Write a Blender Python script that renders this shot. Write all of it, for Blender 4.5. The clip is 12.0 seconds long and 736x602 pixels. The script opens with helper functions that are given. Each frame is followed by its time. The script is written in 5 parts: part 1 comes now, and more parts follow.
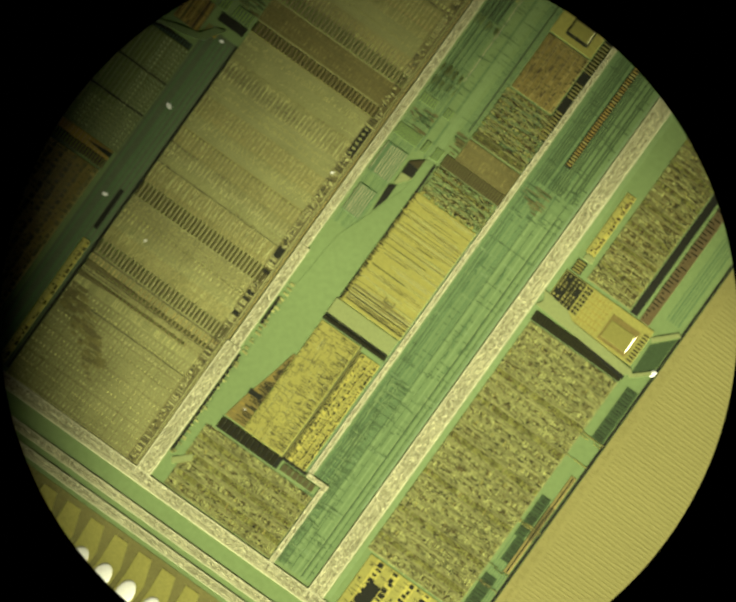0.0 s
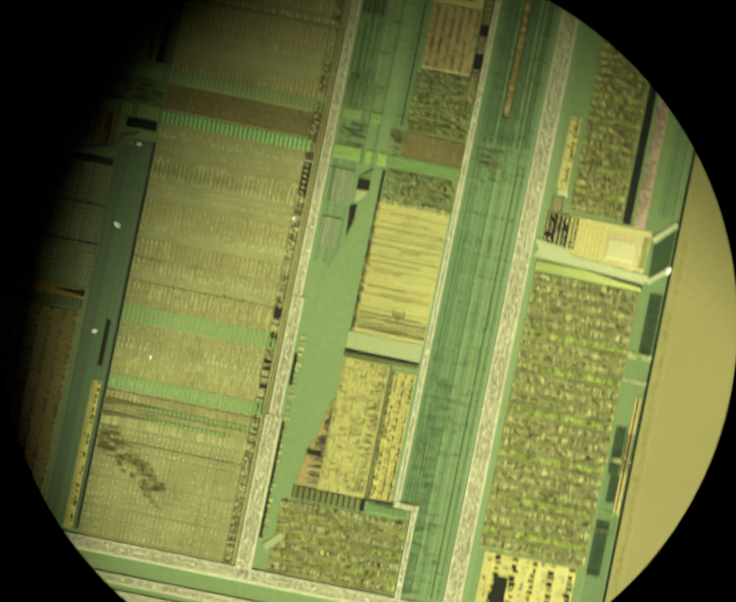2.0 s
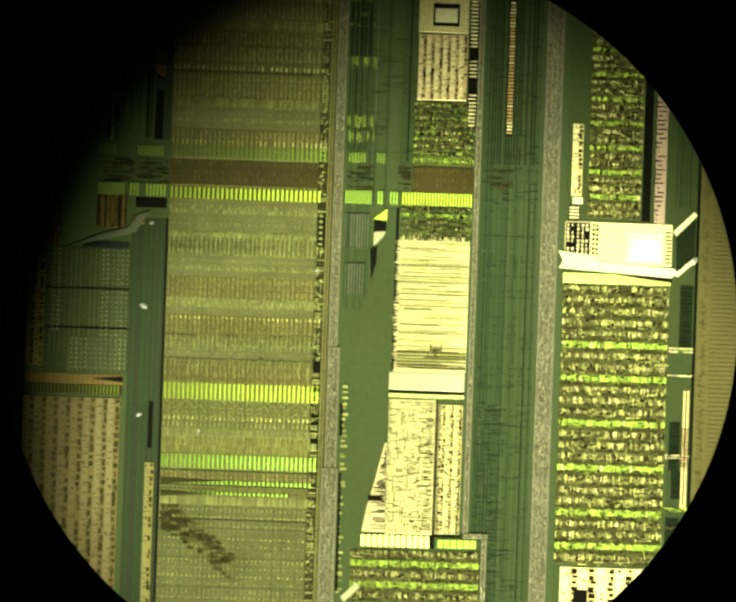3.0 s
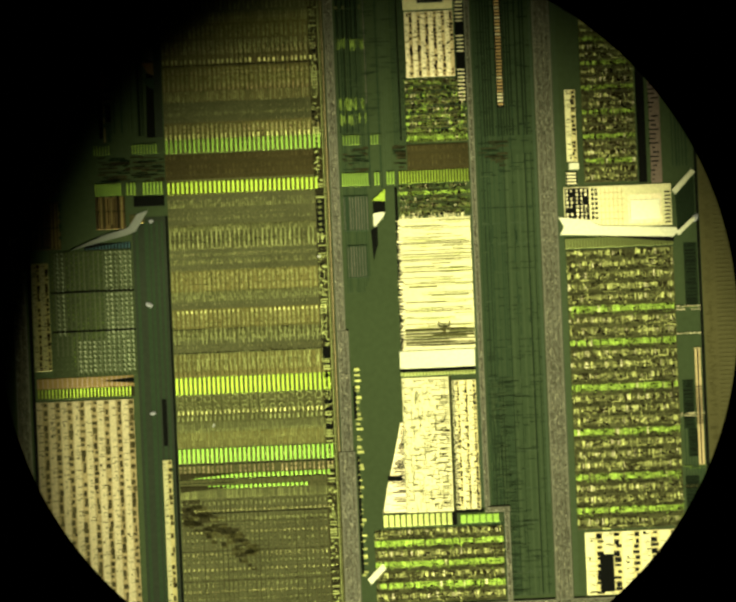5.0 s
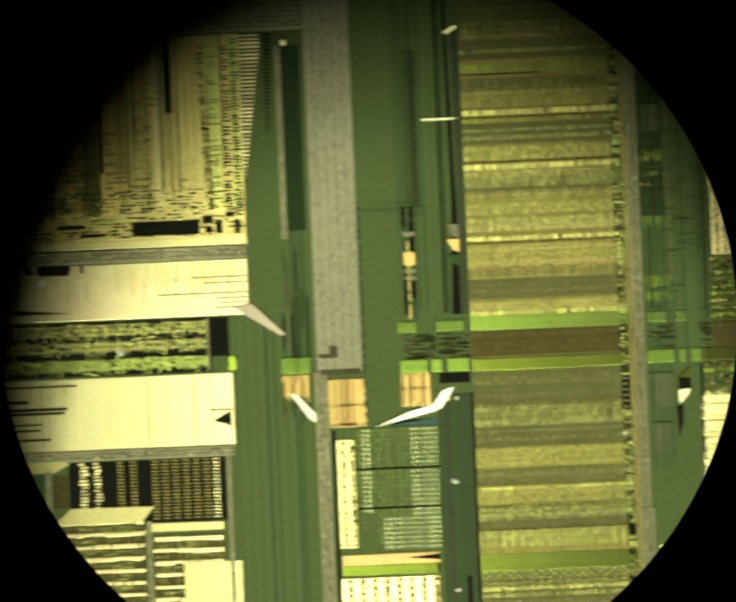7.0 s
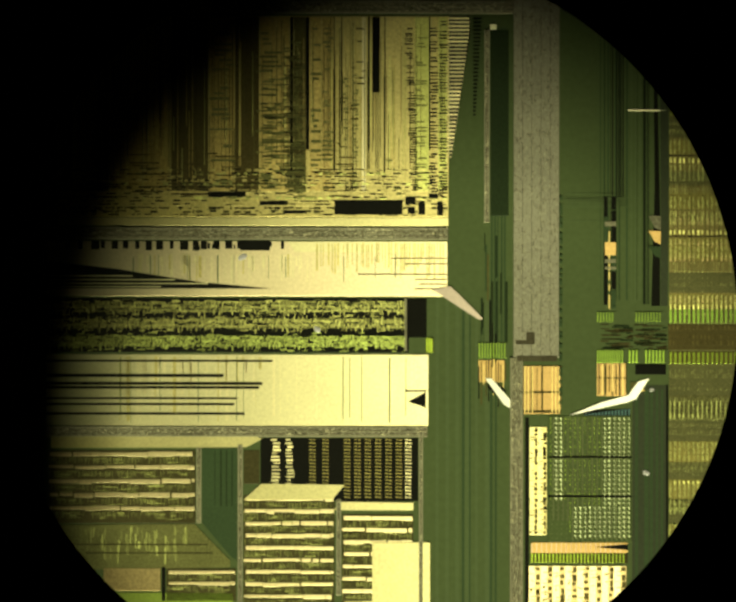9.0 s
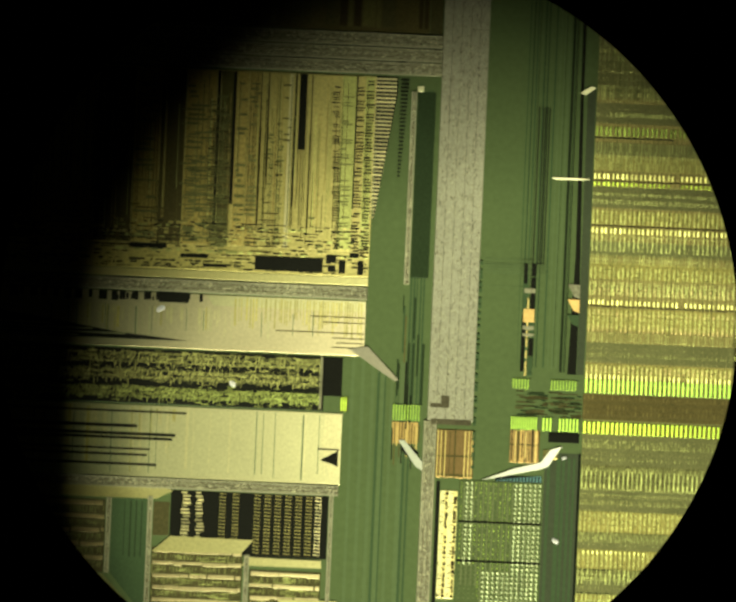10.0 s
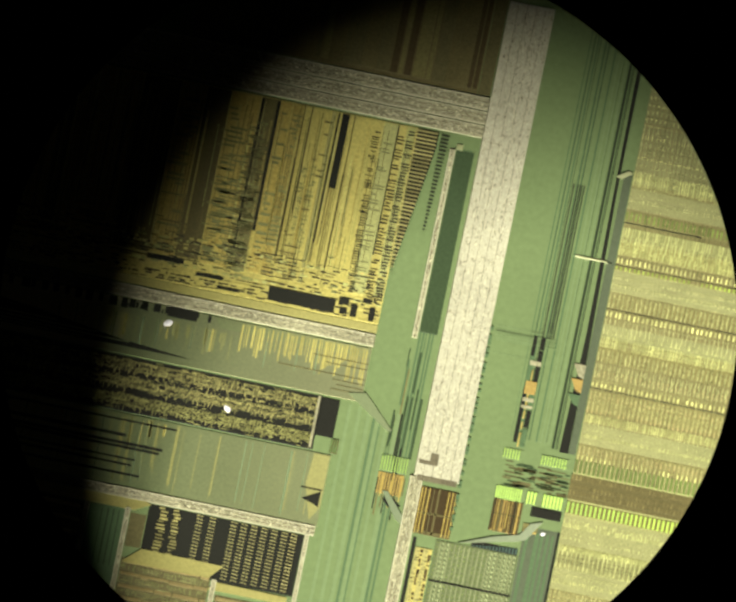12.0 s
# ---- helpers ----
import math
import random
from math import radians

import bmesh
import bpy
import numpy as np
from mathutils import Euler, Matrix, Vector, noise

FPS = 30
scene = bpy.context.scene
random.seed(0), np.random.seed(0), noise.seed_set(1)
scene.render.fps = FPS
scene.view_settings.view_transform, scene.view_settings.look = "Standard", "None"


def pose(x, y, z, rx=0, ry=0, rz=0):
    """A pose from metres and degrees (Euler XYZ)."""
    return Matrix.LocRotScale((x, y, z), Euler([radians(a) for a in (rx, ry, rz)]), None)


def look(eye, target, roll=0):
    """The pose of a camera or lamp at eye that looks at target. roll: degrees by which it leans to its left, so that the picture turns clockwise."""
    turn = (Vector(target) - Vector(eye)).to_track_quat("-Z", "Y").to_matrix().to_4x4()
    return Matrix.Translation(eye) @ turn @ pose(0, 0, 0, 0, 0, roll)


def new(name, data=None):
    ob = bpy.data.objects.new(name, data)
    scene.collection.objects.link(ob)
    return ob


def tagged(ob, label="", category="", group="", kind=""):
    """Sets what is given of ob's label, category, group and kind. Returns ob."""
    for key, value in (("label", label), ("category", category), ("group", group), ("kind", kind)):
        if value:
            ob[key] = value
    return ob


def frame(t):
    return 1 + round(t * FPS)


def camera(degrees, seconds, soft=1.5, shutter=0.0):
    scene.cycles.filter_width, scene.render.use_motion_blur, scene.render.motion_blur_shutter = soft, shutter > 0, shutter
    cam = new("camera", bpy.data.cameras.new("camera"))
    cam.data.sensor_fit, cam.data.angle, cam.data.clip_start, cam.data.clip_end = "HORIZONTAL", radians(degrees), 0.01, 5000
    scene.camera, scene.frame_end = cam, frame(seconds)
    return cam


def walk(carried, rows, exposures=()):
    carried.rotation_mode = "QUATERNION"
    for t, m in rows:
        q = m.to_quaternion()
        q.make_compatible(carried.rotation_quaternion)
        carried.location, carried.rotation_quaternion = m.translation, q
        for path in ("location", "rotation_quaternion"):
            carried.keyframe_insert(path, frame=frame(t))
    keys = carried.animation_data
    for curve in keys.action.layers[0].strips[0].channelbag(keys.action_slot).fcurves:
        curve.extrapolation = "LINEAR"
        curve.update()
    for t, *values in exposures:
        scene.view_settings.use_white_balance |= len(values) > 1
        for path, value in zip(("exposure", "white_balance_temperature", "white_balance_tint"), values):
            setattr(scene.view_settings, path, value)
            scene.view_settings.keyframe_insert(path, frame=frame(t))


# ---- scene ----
cam = camera(8.0, 12.0, soft=3.0, shutter=0.5)

# Everything is some fifty times the die's size, placed from pixels of the view.
U = 0.0001          # metres for one unit of the die's plan; x to the right, y down the plan
EYE = 1.12118        # height of the eye over the die
walk(cam, [(0, pose(0, 0, EYE)), (12, pose(0, 0, EYE))],
     exposures=[(0, -0.05, 6500, 5), (0.5, 0.0, 6400, 6), (1, 0.0, 6200, 6), (1.5, 0.05, 6100, 8), (2, -0.1, 6100, 7),
                (2.5, -0.57, 6300, 3), (3, -1.2, 6600, 1), (5, -2.0, 6500, 3), (6, -1.85, 6400, 4), (6.6, -1.65, 6400, 3), (7, -1.5, 6400, 3), (7.6, -1.7, 6700, 4),
                (9.4, -2.0, 7000, 3), (10, -1.25, 6300, 6), (10.5, -0.8, 6100, 11), (11, -0.28, 5800, 17), (11.5, -0.1, 5600, 22),
                (12, 0.0, 5650, 29)])

# ---- light: a dark room and one slanting microscope lamp ----
world = bpy.data.worlds.new("dark_room")
scene.world = world
world.use_nodes = True
world.node_tree.nodes["Background"].inputs[0].default_value = (0.95, 1.0, 0.6, 1)
world.node_tree.nodes["Background"].inputs[1].default_value = 0.02

LAMP_AT, LAMP_TO = (0.06, -2.27, 1.00), (0.012, -0.026, 0.0)
lamp = new("microscope_lamp", bpy.data.lights.new("microscope_lamp", "SPOT"))
lamp.data.energy, lamp.data.color = 1500.0, (1.0, 0.96, 0.62)
lamp.data.spot_size, lamp.data.spot_blend, lamp.data.shadow_soft_size = radians(9.0), 0.3, 0.15
lamp.matrix_world = look(LAMP_AT, LAMP_TO)


# ---- materials ----
def surface(name, base, shine=(1, 1, 1), amount=0.0, rough=0.458, lean=0.738, grain=0.25, islands=0.0, scale=1.0, polish=0.5, relief=0.3, gloss=0.15, skew=0.0, sharp=0.2, second=None):
    """A coated die layer: a matt body colour under fine ruled relief, which glints across its own lines."""
    m = bpy.data.materials.new(name)
    m.use_nodes = True
    n, l = m.node_tree.nodes, m.node_tree.links
    n.clear()
    out = n.new("ShaderNodeOutputMaterial")
    body = n.new("ShaderNodeBsdfPrincipled")
    where = n.new("ShaderNodeTexCoord")
    fine = n.new("ShaderNodeTexNoise")
    fine.inputs["Scale"].default_value, fine.inputs["Detail"].default_value = 1620 * scale, 3
    wide = n.new("ShaderNodeTexNoise")
    wide.inputs["Scale"].default_value, wide.inputs["Detail"].default_value = 68 * scale, 4
    l.new(where.outputs["Object"], fine.inputs["Vector"])
    l.new(where.outputs["Object"], wide.inputs["Vector"])
    add = n.new("ShaderNodeMath")
    add.operation = "MULTIPLY_ADD"
    add.inputs[1].default_value = 0.6
    l.new(fine.outputs["Fac"], add.inputs[0])
    half = n.new("ShaderNodeMath")
    half.operation, half.inputs[1].default_value = "MULTIPLY", 0.4
    l.new(wide.outputs["Fac"], half.inputs[0])
    l.new(half.outputs[0], add.inputs[2])
    ramp = n.new("ShaderNodeMapRange")
    ramp.inputs["From Min"].default_value, ramp.inputs["From Max"].default_value = 0.5 - sharp, 0.5 + sharp
    ramp.inputs["To Min"].default_value, ramp.inputs["To Max"].default_value = 1 - grain, 1 + grain
    l.new(add.outputs[0], ramp.inputs["Value"])
    level = ramp.outputs["Result"]
    if islands:
        geo = n.new("ShaderNodeNewGeometry")
        spread = n.new("ShaderNodeMapRange")
        spread.inputs["To Min"].default_value, spread.inputs["To Max"].default_value = 1 - islands, 1 + islands
        l.new(geo.outputs["Random Per Island"], spread.inputs["Value"])
        both = n.new("ShaderNodeMath")
        both.operation = "MULTIPLY"
        l.new(level, both.inputs[0])
        l.new(spread.outputs["Result"], both.inputs[1])
        level = both.outputs[0]
    tint = n.new("ShaderNodeVectorMath")
    tint.operation = "SCALE"
    tint.inputs[0].default_value = base
    l.new(level, tint.inputs["Scale"])
    l.new(tint.outputs[0], body.inputs["Base Color"])
    body.inputs["Roughness"].default_value = polish
    body.inputs["Specular IOR Level"].default_value = gloss
    bump = n.new("ShaderNodeBump")
    bump.inputs["Strength"].default_value, bump.inputs["Distance"].default_value = relief, 0.00005
    l.new(fine.outputs["Fac"], bump.inputs["Height"])
    l.new(bump.outputs[0], body.inputs["Normal"])
    end = body.outputs[0]
    lobes = [(shine, amount, skew)] if amount else []
    if second:
        lobes.append(second)
    for colour, share, turn in lobes:
        glint = n.new("ShaderNodeBsdfAnisotropic")
        glint.inputs["Roughness"].default_value, glint.inputs["Anisotropy"].default_value = rough, lean
        ruled = n.new("ShaderNodeVectorTransform")
        ruled.vector_type, ruled.convert_from, ruled.convert_to = "VECTOR", "OBJECT", "WORLD"
        ruled.inputs[0].default_value = (math.cos(radians(turn)), math.sin(radians(turn)), 0)
        l.new(ruled.outputs[0], glint.inputs["Tangent"])
        gleam = n.new("ShaderNodeVectorMath")
        gleam.operation = "SCALE"
        gleam.inputs[0].default_value = colour
        l.new(level, gleam.inputs["Scale"])
        l.new(gleam.outputs[0], glint.inputs["Color"])
        mix = n.new("ShaderNodeMixShader")
        mix.inputs[0].default_value = share
        l.new(end, mix.inputs[1])
        l.new(glint.outputs[0], mix.inputs[2])
        end = mix.outputs[0]
    l.new(end, out.inputs["Surface"])
    return m


OXIDE = surface("oxide_green", (0.124, 0.176, 0.070), grain=0.12, scale=0.5)
OXIDE_LIGHT = surface("oxide_light", (0.138, 0.196, 0.084), grain=0.10, scale=0.5)
OXIDE_DARK = surface("oxide_dark", (0.072, 0.120, 0.054), grain=0.15)
SHADE = surface("oxide_shade", (0.034, 0.056, 0.024), grain=0.2)
WIRE = surface("channel_wire", (0.060, 0.094, 0.042), grain=0.2)
MOTTLE = surface("array_mottle", (0.172, 0.176, 0.072), (0.66, 0.70, 0.30), 0.022, grain=0.35, scale=1.8, skew=6)
STROKE = surface("array_stroke", (0.262, 0.262, 0.125), (0.88, 1.0, 0.30), 0.18, grain=0.2, islands=0.4, skew=-2)
OLIVE = surface("array_olive", (0.180, 0.180, 0.072), (0.70, 0.80, 0.24), 0.026, grain=0.28, skew=6)
OLIVE_BAR = surface("array_bar", (0.222, 0.222, 0.090), (0.84, 0.95, 0.28), 0.09, grain=0.2, islands=0.4, skew=4)
ORANGE_BAR = surface("array_gold_bar", (0.198, 0.192, 0.076), (0.98, 0.84, 0.26), 0.085, grain=0.2, islands=0.2, skew=-1)
CREAM = surface("metal_cream", (0.345, 0.33, 0.09), (0.98, 0.92, 0.50), 0.41, grain=0.16, skew=-3)
CREAM_CELL = surface("metal_cream_cell", (0.26, 0.245, 0.065), (1.0, 0.93, 0.55), 0.42, grain=0.2, islands=0.4, skew=-3)
WHITE = surface("metal_white", (0.27, 0.315, 0.13), (1.0, 0.98, 0.66), 0.38, grain=0.12, skew=-3)
CELL_MID = surface("cell_bed", (0.180, 0.190, 0.070), (0.75, 0.78, 0.26), 0.055, grain=0.4, scale=1.6, skew=-3)
PLATE = surface("plate_green_cream", (0.138, 0.200, 0.078), (1.0, 0.93, 0.54), 0.60, grain=0.12, skew=-3)
PLATE_PINK = surface("plate_green_pink", (0.138, 0.200, 0.078), (1.0, 0.86, 0.55), 0.60, grain=0.12, skew=-3)
PLATE_GOLD = surface("plate_gold_line", (0.33, 0.345, 0.085), (1.0, 0.92, 0.58), 0.56, grain=0.15, islands=0.2, skew=-3)
WEDGE = surface("metal_wedge", (0.17, 0.245, 0.10), (1.0, 1.0, 0.9), 0.5, grain=0.1, skew=-5)
STREAK = surface("wiring_streak", (0.088, 0.082, 0.032), grain=0.3, islands=0.4)
OCHRE_BAND = surface("array_ochre_band", (0.187, 0.180, 0.068), (0.86, 0.76, 0.18), 0.062, grain=0.3, skew=-2)
GAP = surface("bead_gap", (0.052, 0.040, 0.016), grain=0.3, islands=0.4)
CHANNEL = surface("channel_grey_green", (0.074, 0.094, 0.054), grain=0.15, scale=0.6)
FLECK = surface("bus_fleck", (0.403, 0.399, 0.265), grain=0.2, islands=0.5)
FLECK_DARK = surface("bus_pit", (0.11, 0.105, 0.055), grain=0.2, islands=0.4)
TAN_CELL = surface("metal_tan_cell", (0.23, 0.19, 0.065), (1.0, 0.80, 0.40), 0.28, grain=0.35, islands=0.3, skew=-3)
GLINT_LOW = surface("ruled_green_deep", (0.070, 0.060, 0.030), (0.50, 0.90, 0.13), 0.36, lean=0.845, grain=0.2, islands=0.3, skew=2, second=((0.20, 0.62, 0.22), 0.04, 17))
TEAL = surface("oxide_teal", (0.104, 0.156, 0.066), grain=0.14, scale=0.6)
TEAL_LIGHT = surface("oxide_teal_line", (0.14, 0.20, 0.10), grain=0.15)
GLINT_CELL = surface("cell_green", (0.17, 0.17, 0.05), (0.58, 0.90, 0.12), 0.32, grain=0.2, islands=0.4, skew=-2)
DOT_BED = surface("dot_bed", (0.094, 0.118, 0.050), (0.42, 0.80, 0.20), 0.012, grain=0.2, skew=-2)
ROW_LIME = surface("row_lime", (0.24, 0.230, 0.080), (0.80, 1.0, 0.26), 0.30, grain=0.3, islands=0.4, skew=-2)
ROW_GOLD = surface("row_gold", (0.27, 0.245, 0.085), (0.95, 1.0, 0.34), 0.30, grain=0.3, islands=0.4, skew=-2)
DOT = surface("array_dot", (0.25, 0.255, 0.115), (0.98, 1.0, 0.34), 0.45, grain=0.2, islands=0.4, skew=-1)
WEDGE_PINK = surface("metal_wedge_pink", (0.19, 0.27, 0.11), (1.0, 0.80, 0.74), 0.45, grain=0.1, skew=-6)
ARRAY_GOLD = surface("array_gold", (0.40, 0.368, 0.088), (1.0, 0.88, 0.42), 0.28, grain=0.25, islands=0.18, skew=-3)
ARRAY_OCHRE = surface("array_ochre", (0.35, 0.29, 0.062), (1.0, 0.80, 0.34), 0.2, grain=0.35, skew=-1)
PANE = surface("metal_pane", (0.040, 0.029, 0.012), (1.0, 0.68, 0.27), 0.22, lean=0.85, grain=0.2, skew=-4)
PINK = surface("metal_pink", (0.25, 0.21, 0.08), (1.0, 0.74, 0.58), 0.4, grain=0.12)
ORANGE = surface("metal_orange", (0.28, 0.21, 0.05), (1.0, 0.68, 0.28), 0.22, grain=0.2, skew=-3)
GLINT_OXIDE = surface("ruled_channel_green", (0.112, 0.160, 0.064), (0.58, 0.90, 0.11), 0.36, lean=0.66, grain=0.2, islands=0.3, skew=2)
GLINT = surface("ruled_green", (0.070, 0.060, 0.030), (0.66, 0.92, 0.10), 0.40, lean=0.845, grain=0.2, islands=0.3, skew=2, second=((0.20, 0.62, 0.22), 0.04, 17))
GLINT_WIDE = surface("ruled_green_bright", (0.070, 0.060, 0.030), (0.66, 0.92, 0.10), 0.38, lean=0.82, grain=0.2, islands=0.3, skew=2, second=((0.20, 0.62, 0.22), 0.07, 15))
FLASH = surface("ruled_cream_green", (0.020, 0.020, 0.012), (0.88, 1.0, 0.32), 0.46, lean=0.80, grain=0.2, islands=0.3, skew=2)
ROW_BED = surface("wiring_row", (0.142, 0.144, 0.055), grain=0.4, islands=0.4)
RULING = surface("array_ruling", (0.142, 0.134, 0.050), grain=0.3, islands=0.3)
SPARK = surface("bus_spark", (0.36, 0.355, 0.22), (1.0, 0.94, 0.58), 0.16, grain=0.2, islands=0.6)
PALE_RULE = surface("dot_ruling", (0.172, 0.198, 0.092), grain=0.25, islands=0.2)
DOT_PALE = surface("dot_pale", (0.19, 0.215, 0.095), (0.86, 1.0, 0.58), 0.32, grain=0.2, islands=0.4, skew=-1)
GLINT_DULL = surface("ruled_green_dull", (0.06, 0.068, 0.025), (0.42, 0.60, 0.10), 0.26, grain=0.2, islands=0.35)
GLINT_MID = surface("ruled_green_mid", (0.080, 0.074, 0.036), (0.50, 0.84, 0.12), 0.32, lean=0.85, grain=0.2, islands=0.35, second=((0.20, 0.55, 0.20), 0.04, 17))
PINK_COLUMN = surface("metal_pink_dark", (0.10, 0.076, 0.034), (1.0, 0.76, 0.60), 0.2, grain=0.2)
CELL = surface("cell_yellow", (0.305, 0.318, 0.122), (0.92, 0.97, 0.30), 0.31, grain=0.25, islands=0.4, skew=-3)
CELL_DARK = surface("cell_dark", (0.118, 0.110, 0.038), (0.6, 0.6, 0.2), 0.02, grain=0.3, islands=0.4)
BUS = surface("bus_aluminium", (0.245, 0.242, 0.140), (0.9, 0.88, 0.75), 0.02, grain=0.5, scale=1.2, relief=0.9)
BUS_WIDE = surface("bus_wide", (0.372, 0.370, 0.258), (0.9, 0.88, 0.8), 0.02, grain=0.25, scale=1.2, relief=0.9)
BUS_LINE = surface("bus_seam", (0.11, 0.10, 0.06), grain=0.4)
BROWN = surface("array_brown", (0.092, 0.083, 0.031), (0.6, 0.4, 0.1), 0.012, grain=0.35, islands=0.3, scale=1.5)
BROWN_BAR = surface("array_brown_bar", (0.120, 0.106, 0.038), (0.6, 0.4, 0.1), 0.012, grain=0.35, islands=0.3, scale=1.5)
UPPER = surface("array_olive_dimmed", (0.172, 0.168, 0.068), (0.80, 0.62, 0.20), 0.055, grain=0.32, scale=1.4, skew=-2)
COMB_BED = surface("comb_bed", (0.070, 0.064, 0.026), grain=0.25)
CREAM_TAN = surface("metal_cream_tan", (0.29, 0.235, 0.075), (1.0, 0.89, 0.52), 0.56, grain=0.2, skew=-3)
GOLD_LINE = surface("metal_gold_line", (0.36, 0.28, 0.05), (1.0, 0.80, 0.34), 0.3, grain=0.2, skew=-3)
BLACK = surface("trench_black", (0.013, 0.014, 0.010), grain=0.2)
TAN = surface("border_tan", (0.190, 0.176, 0.064), (0.8, 0.7, 0.3), 0.03, grain=0.10, scale=0.6)
TAN_LINE = surface("border_line", (0.176, 0.162, 0.058), grain=0.1)
SPECK = surface("dust_white", (0.85, 0.87, 0.88), (1, 1, 1), 0.6, lean=0.0, rough=0.6, grain=0.05)
SILVER = surface("bond_silver", (0.80, 0.80, 0.78), (1, 0.98, 0.95), 0.3, lean=0.0, rough=0.6, grain=0.1)
BLUE = surface("film_blue", (0.04, 0.06, 0.04), (0.16, 0.34, 0.36), 0.15, grain=0.1)
PAD = surface("pad_cream", (0.345, 0.33, 0.09), (1.0, 0.98, 0.66), 0.55, grain=0.1, skew=-3)
CERAMIC = surface("carrier_dark", (0.05, 0.045, 0.04), grain=0.1)
TUBE = surface("tube_black", (0.0006, 0.0006, 0.0006), grain=0.05, polish=1.0, gloss=0.0)
STEEL = surface("stage_black", (0.02, 0.02, 0.02), grain=0.15, polish=0.6)


# ---- shapes ----
LOW = 0.22            # layers are thin: heights over the die are drawn in by this


def high(z):
    return z * U * (LOW if z > 0 else 1)


class Shape:
    """Collects bevelled slabs of the die's plan into one mesh."""

    def __init__(self):
        self.v, self.f = [], []

    def slab(self, x0, y0, x1, y1, z0, z1, edge=0.0):
        e = min(edge, (x1 - x0) * 0.3, (y1 - y0) * 0.3)
        k = len(self.v)
        for x, y, z in ((x0, y0, z0), (x1, y0, z0), (x1, y1, z0), (x0, y1, z0),
                        (x0 + e, y0 + e, z1), (x1 - e, y0 + e, z1), (x1 - e, y1 - e, z1), (x0 + e, y1 - e, z1)):
            self.v.append((x * U, -y * U, high(z)))
        self.f += [(k + 4, k + 7, k + 6, k + 5), (k, k + 4, k + 5, k + 1), (k + 1, k + 5, k + 6, k + 2),
                   (k + 2, k + 6, k + 7, k + 3), (k + 3, k + 7, k + 4, k)]
        return self

    def prism(self, points, z0, z1):
        area = sum(a[0] * b[1] - b[0] * a[1] for a, b in zip(points, points[1:] + points[:1]))
        if area > 0:
            points = points[::-1]
        k, n = len(self.v), len(points)
        for z in (z0, z1):
            self.v += [(x * U, -y * U, high(z)) for x, y in points]
        self.f.append(tuple(range(k + n, k + 2 * n)))
        self.f += [(k + i, k + (i + 1) % n, k + n + (i + 1) % n, k + n + i) for i in range(n)]
        return self

    def mesh(self, name, material):
        me = bpy.data.meshes.new(name)
        me.from_pydata(self.v, [], self.f)
        me.materials.append(material)
        me.update()
        return me


def part(name, shape, material, parent, label="", kind=""):
    ob = new(name, shape.mesh(name, material))
    ob.parent = parent
    return tagged(ob, label, kind=kind)


def rect(name, x0, y0, x1, y1, z0, z1, material, parent, label="", edge=0.6):
    return part(name, Shape().slab(x0, y0, x1, y1, z0, z1, edge), material, parent, label)


rnd = random.Random(7)

# ---- the die ----
chip = tagged(new("microchip"), "bare green microchip with ruled metal blocks on the stage", "microchip")
body = part("substrate", Shape().slab(-1900, -1400, 1250, 930, -90, 0, 4), OXIDE, chip, "green oxide-coated silicon die")
part("carrier", Shape().slab(-2100, -1600, 1450, 1130, -260, -90, 20), CERAMIC, chip, "dark ceramic carrier under the die")


def lines(name, x0, y0, x1, y1, pitch, fill, material, parent, z=2.0, upright=True, jitter=0.0, drop=0.0, label=""):
    """A band of parallel ruled lines."""
    s = Shape()
    if material in (OXIDE, OXIDE_DARK, OXIDE_LIGHT):
        z = min(z, 0.5 + 0.2 * z)
    a, b = (x0, x1) if upright else (y0, y1)
    p = a
    while p + pitch * fill <= b + 0.01:
        w = pitch * fill * (1 + jitter * (rnd.random() - 0.5))
        if rnd.random() >= drop:
            if upright:
                s.slab(p, y0, p + w, y1, 0, z, 0.5)
            else:
                s.slab(x0, p, x1, p + w, 0, z, 0.5)
        p += pitch
    return part(name, s, material, parent, label, "stuff")


def cells(name, x0, y0, x1, y1, material, parent, step=4.0, z0=3.0, z1=5.5, keep=0.75, tall=(0.5, 1.0), wide=(0.45, 0.95)):
    """One row of small uneven cells."""
    s = Shape()
    x = x0
    while x < x1 - 1:
        w = step * rnd.uniform(0.6, 1.7)
        if rnd.random() < keep:
            h = (y1 - y0) * rnd.uniform(*tall)
            o = rnd.uniform(0, (y1 - y0) - h)
            s.slab(x, y0 + o, min(x + w * rnd.uniform(*wide), x1), y0 + o + h, z0, z1, 0.4)
        x += w
    if s.f:
        return part(name, s, material, parent, "", "stuff")


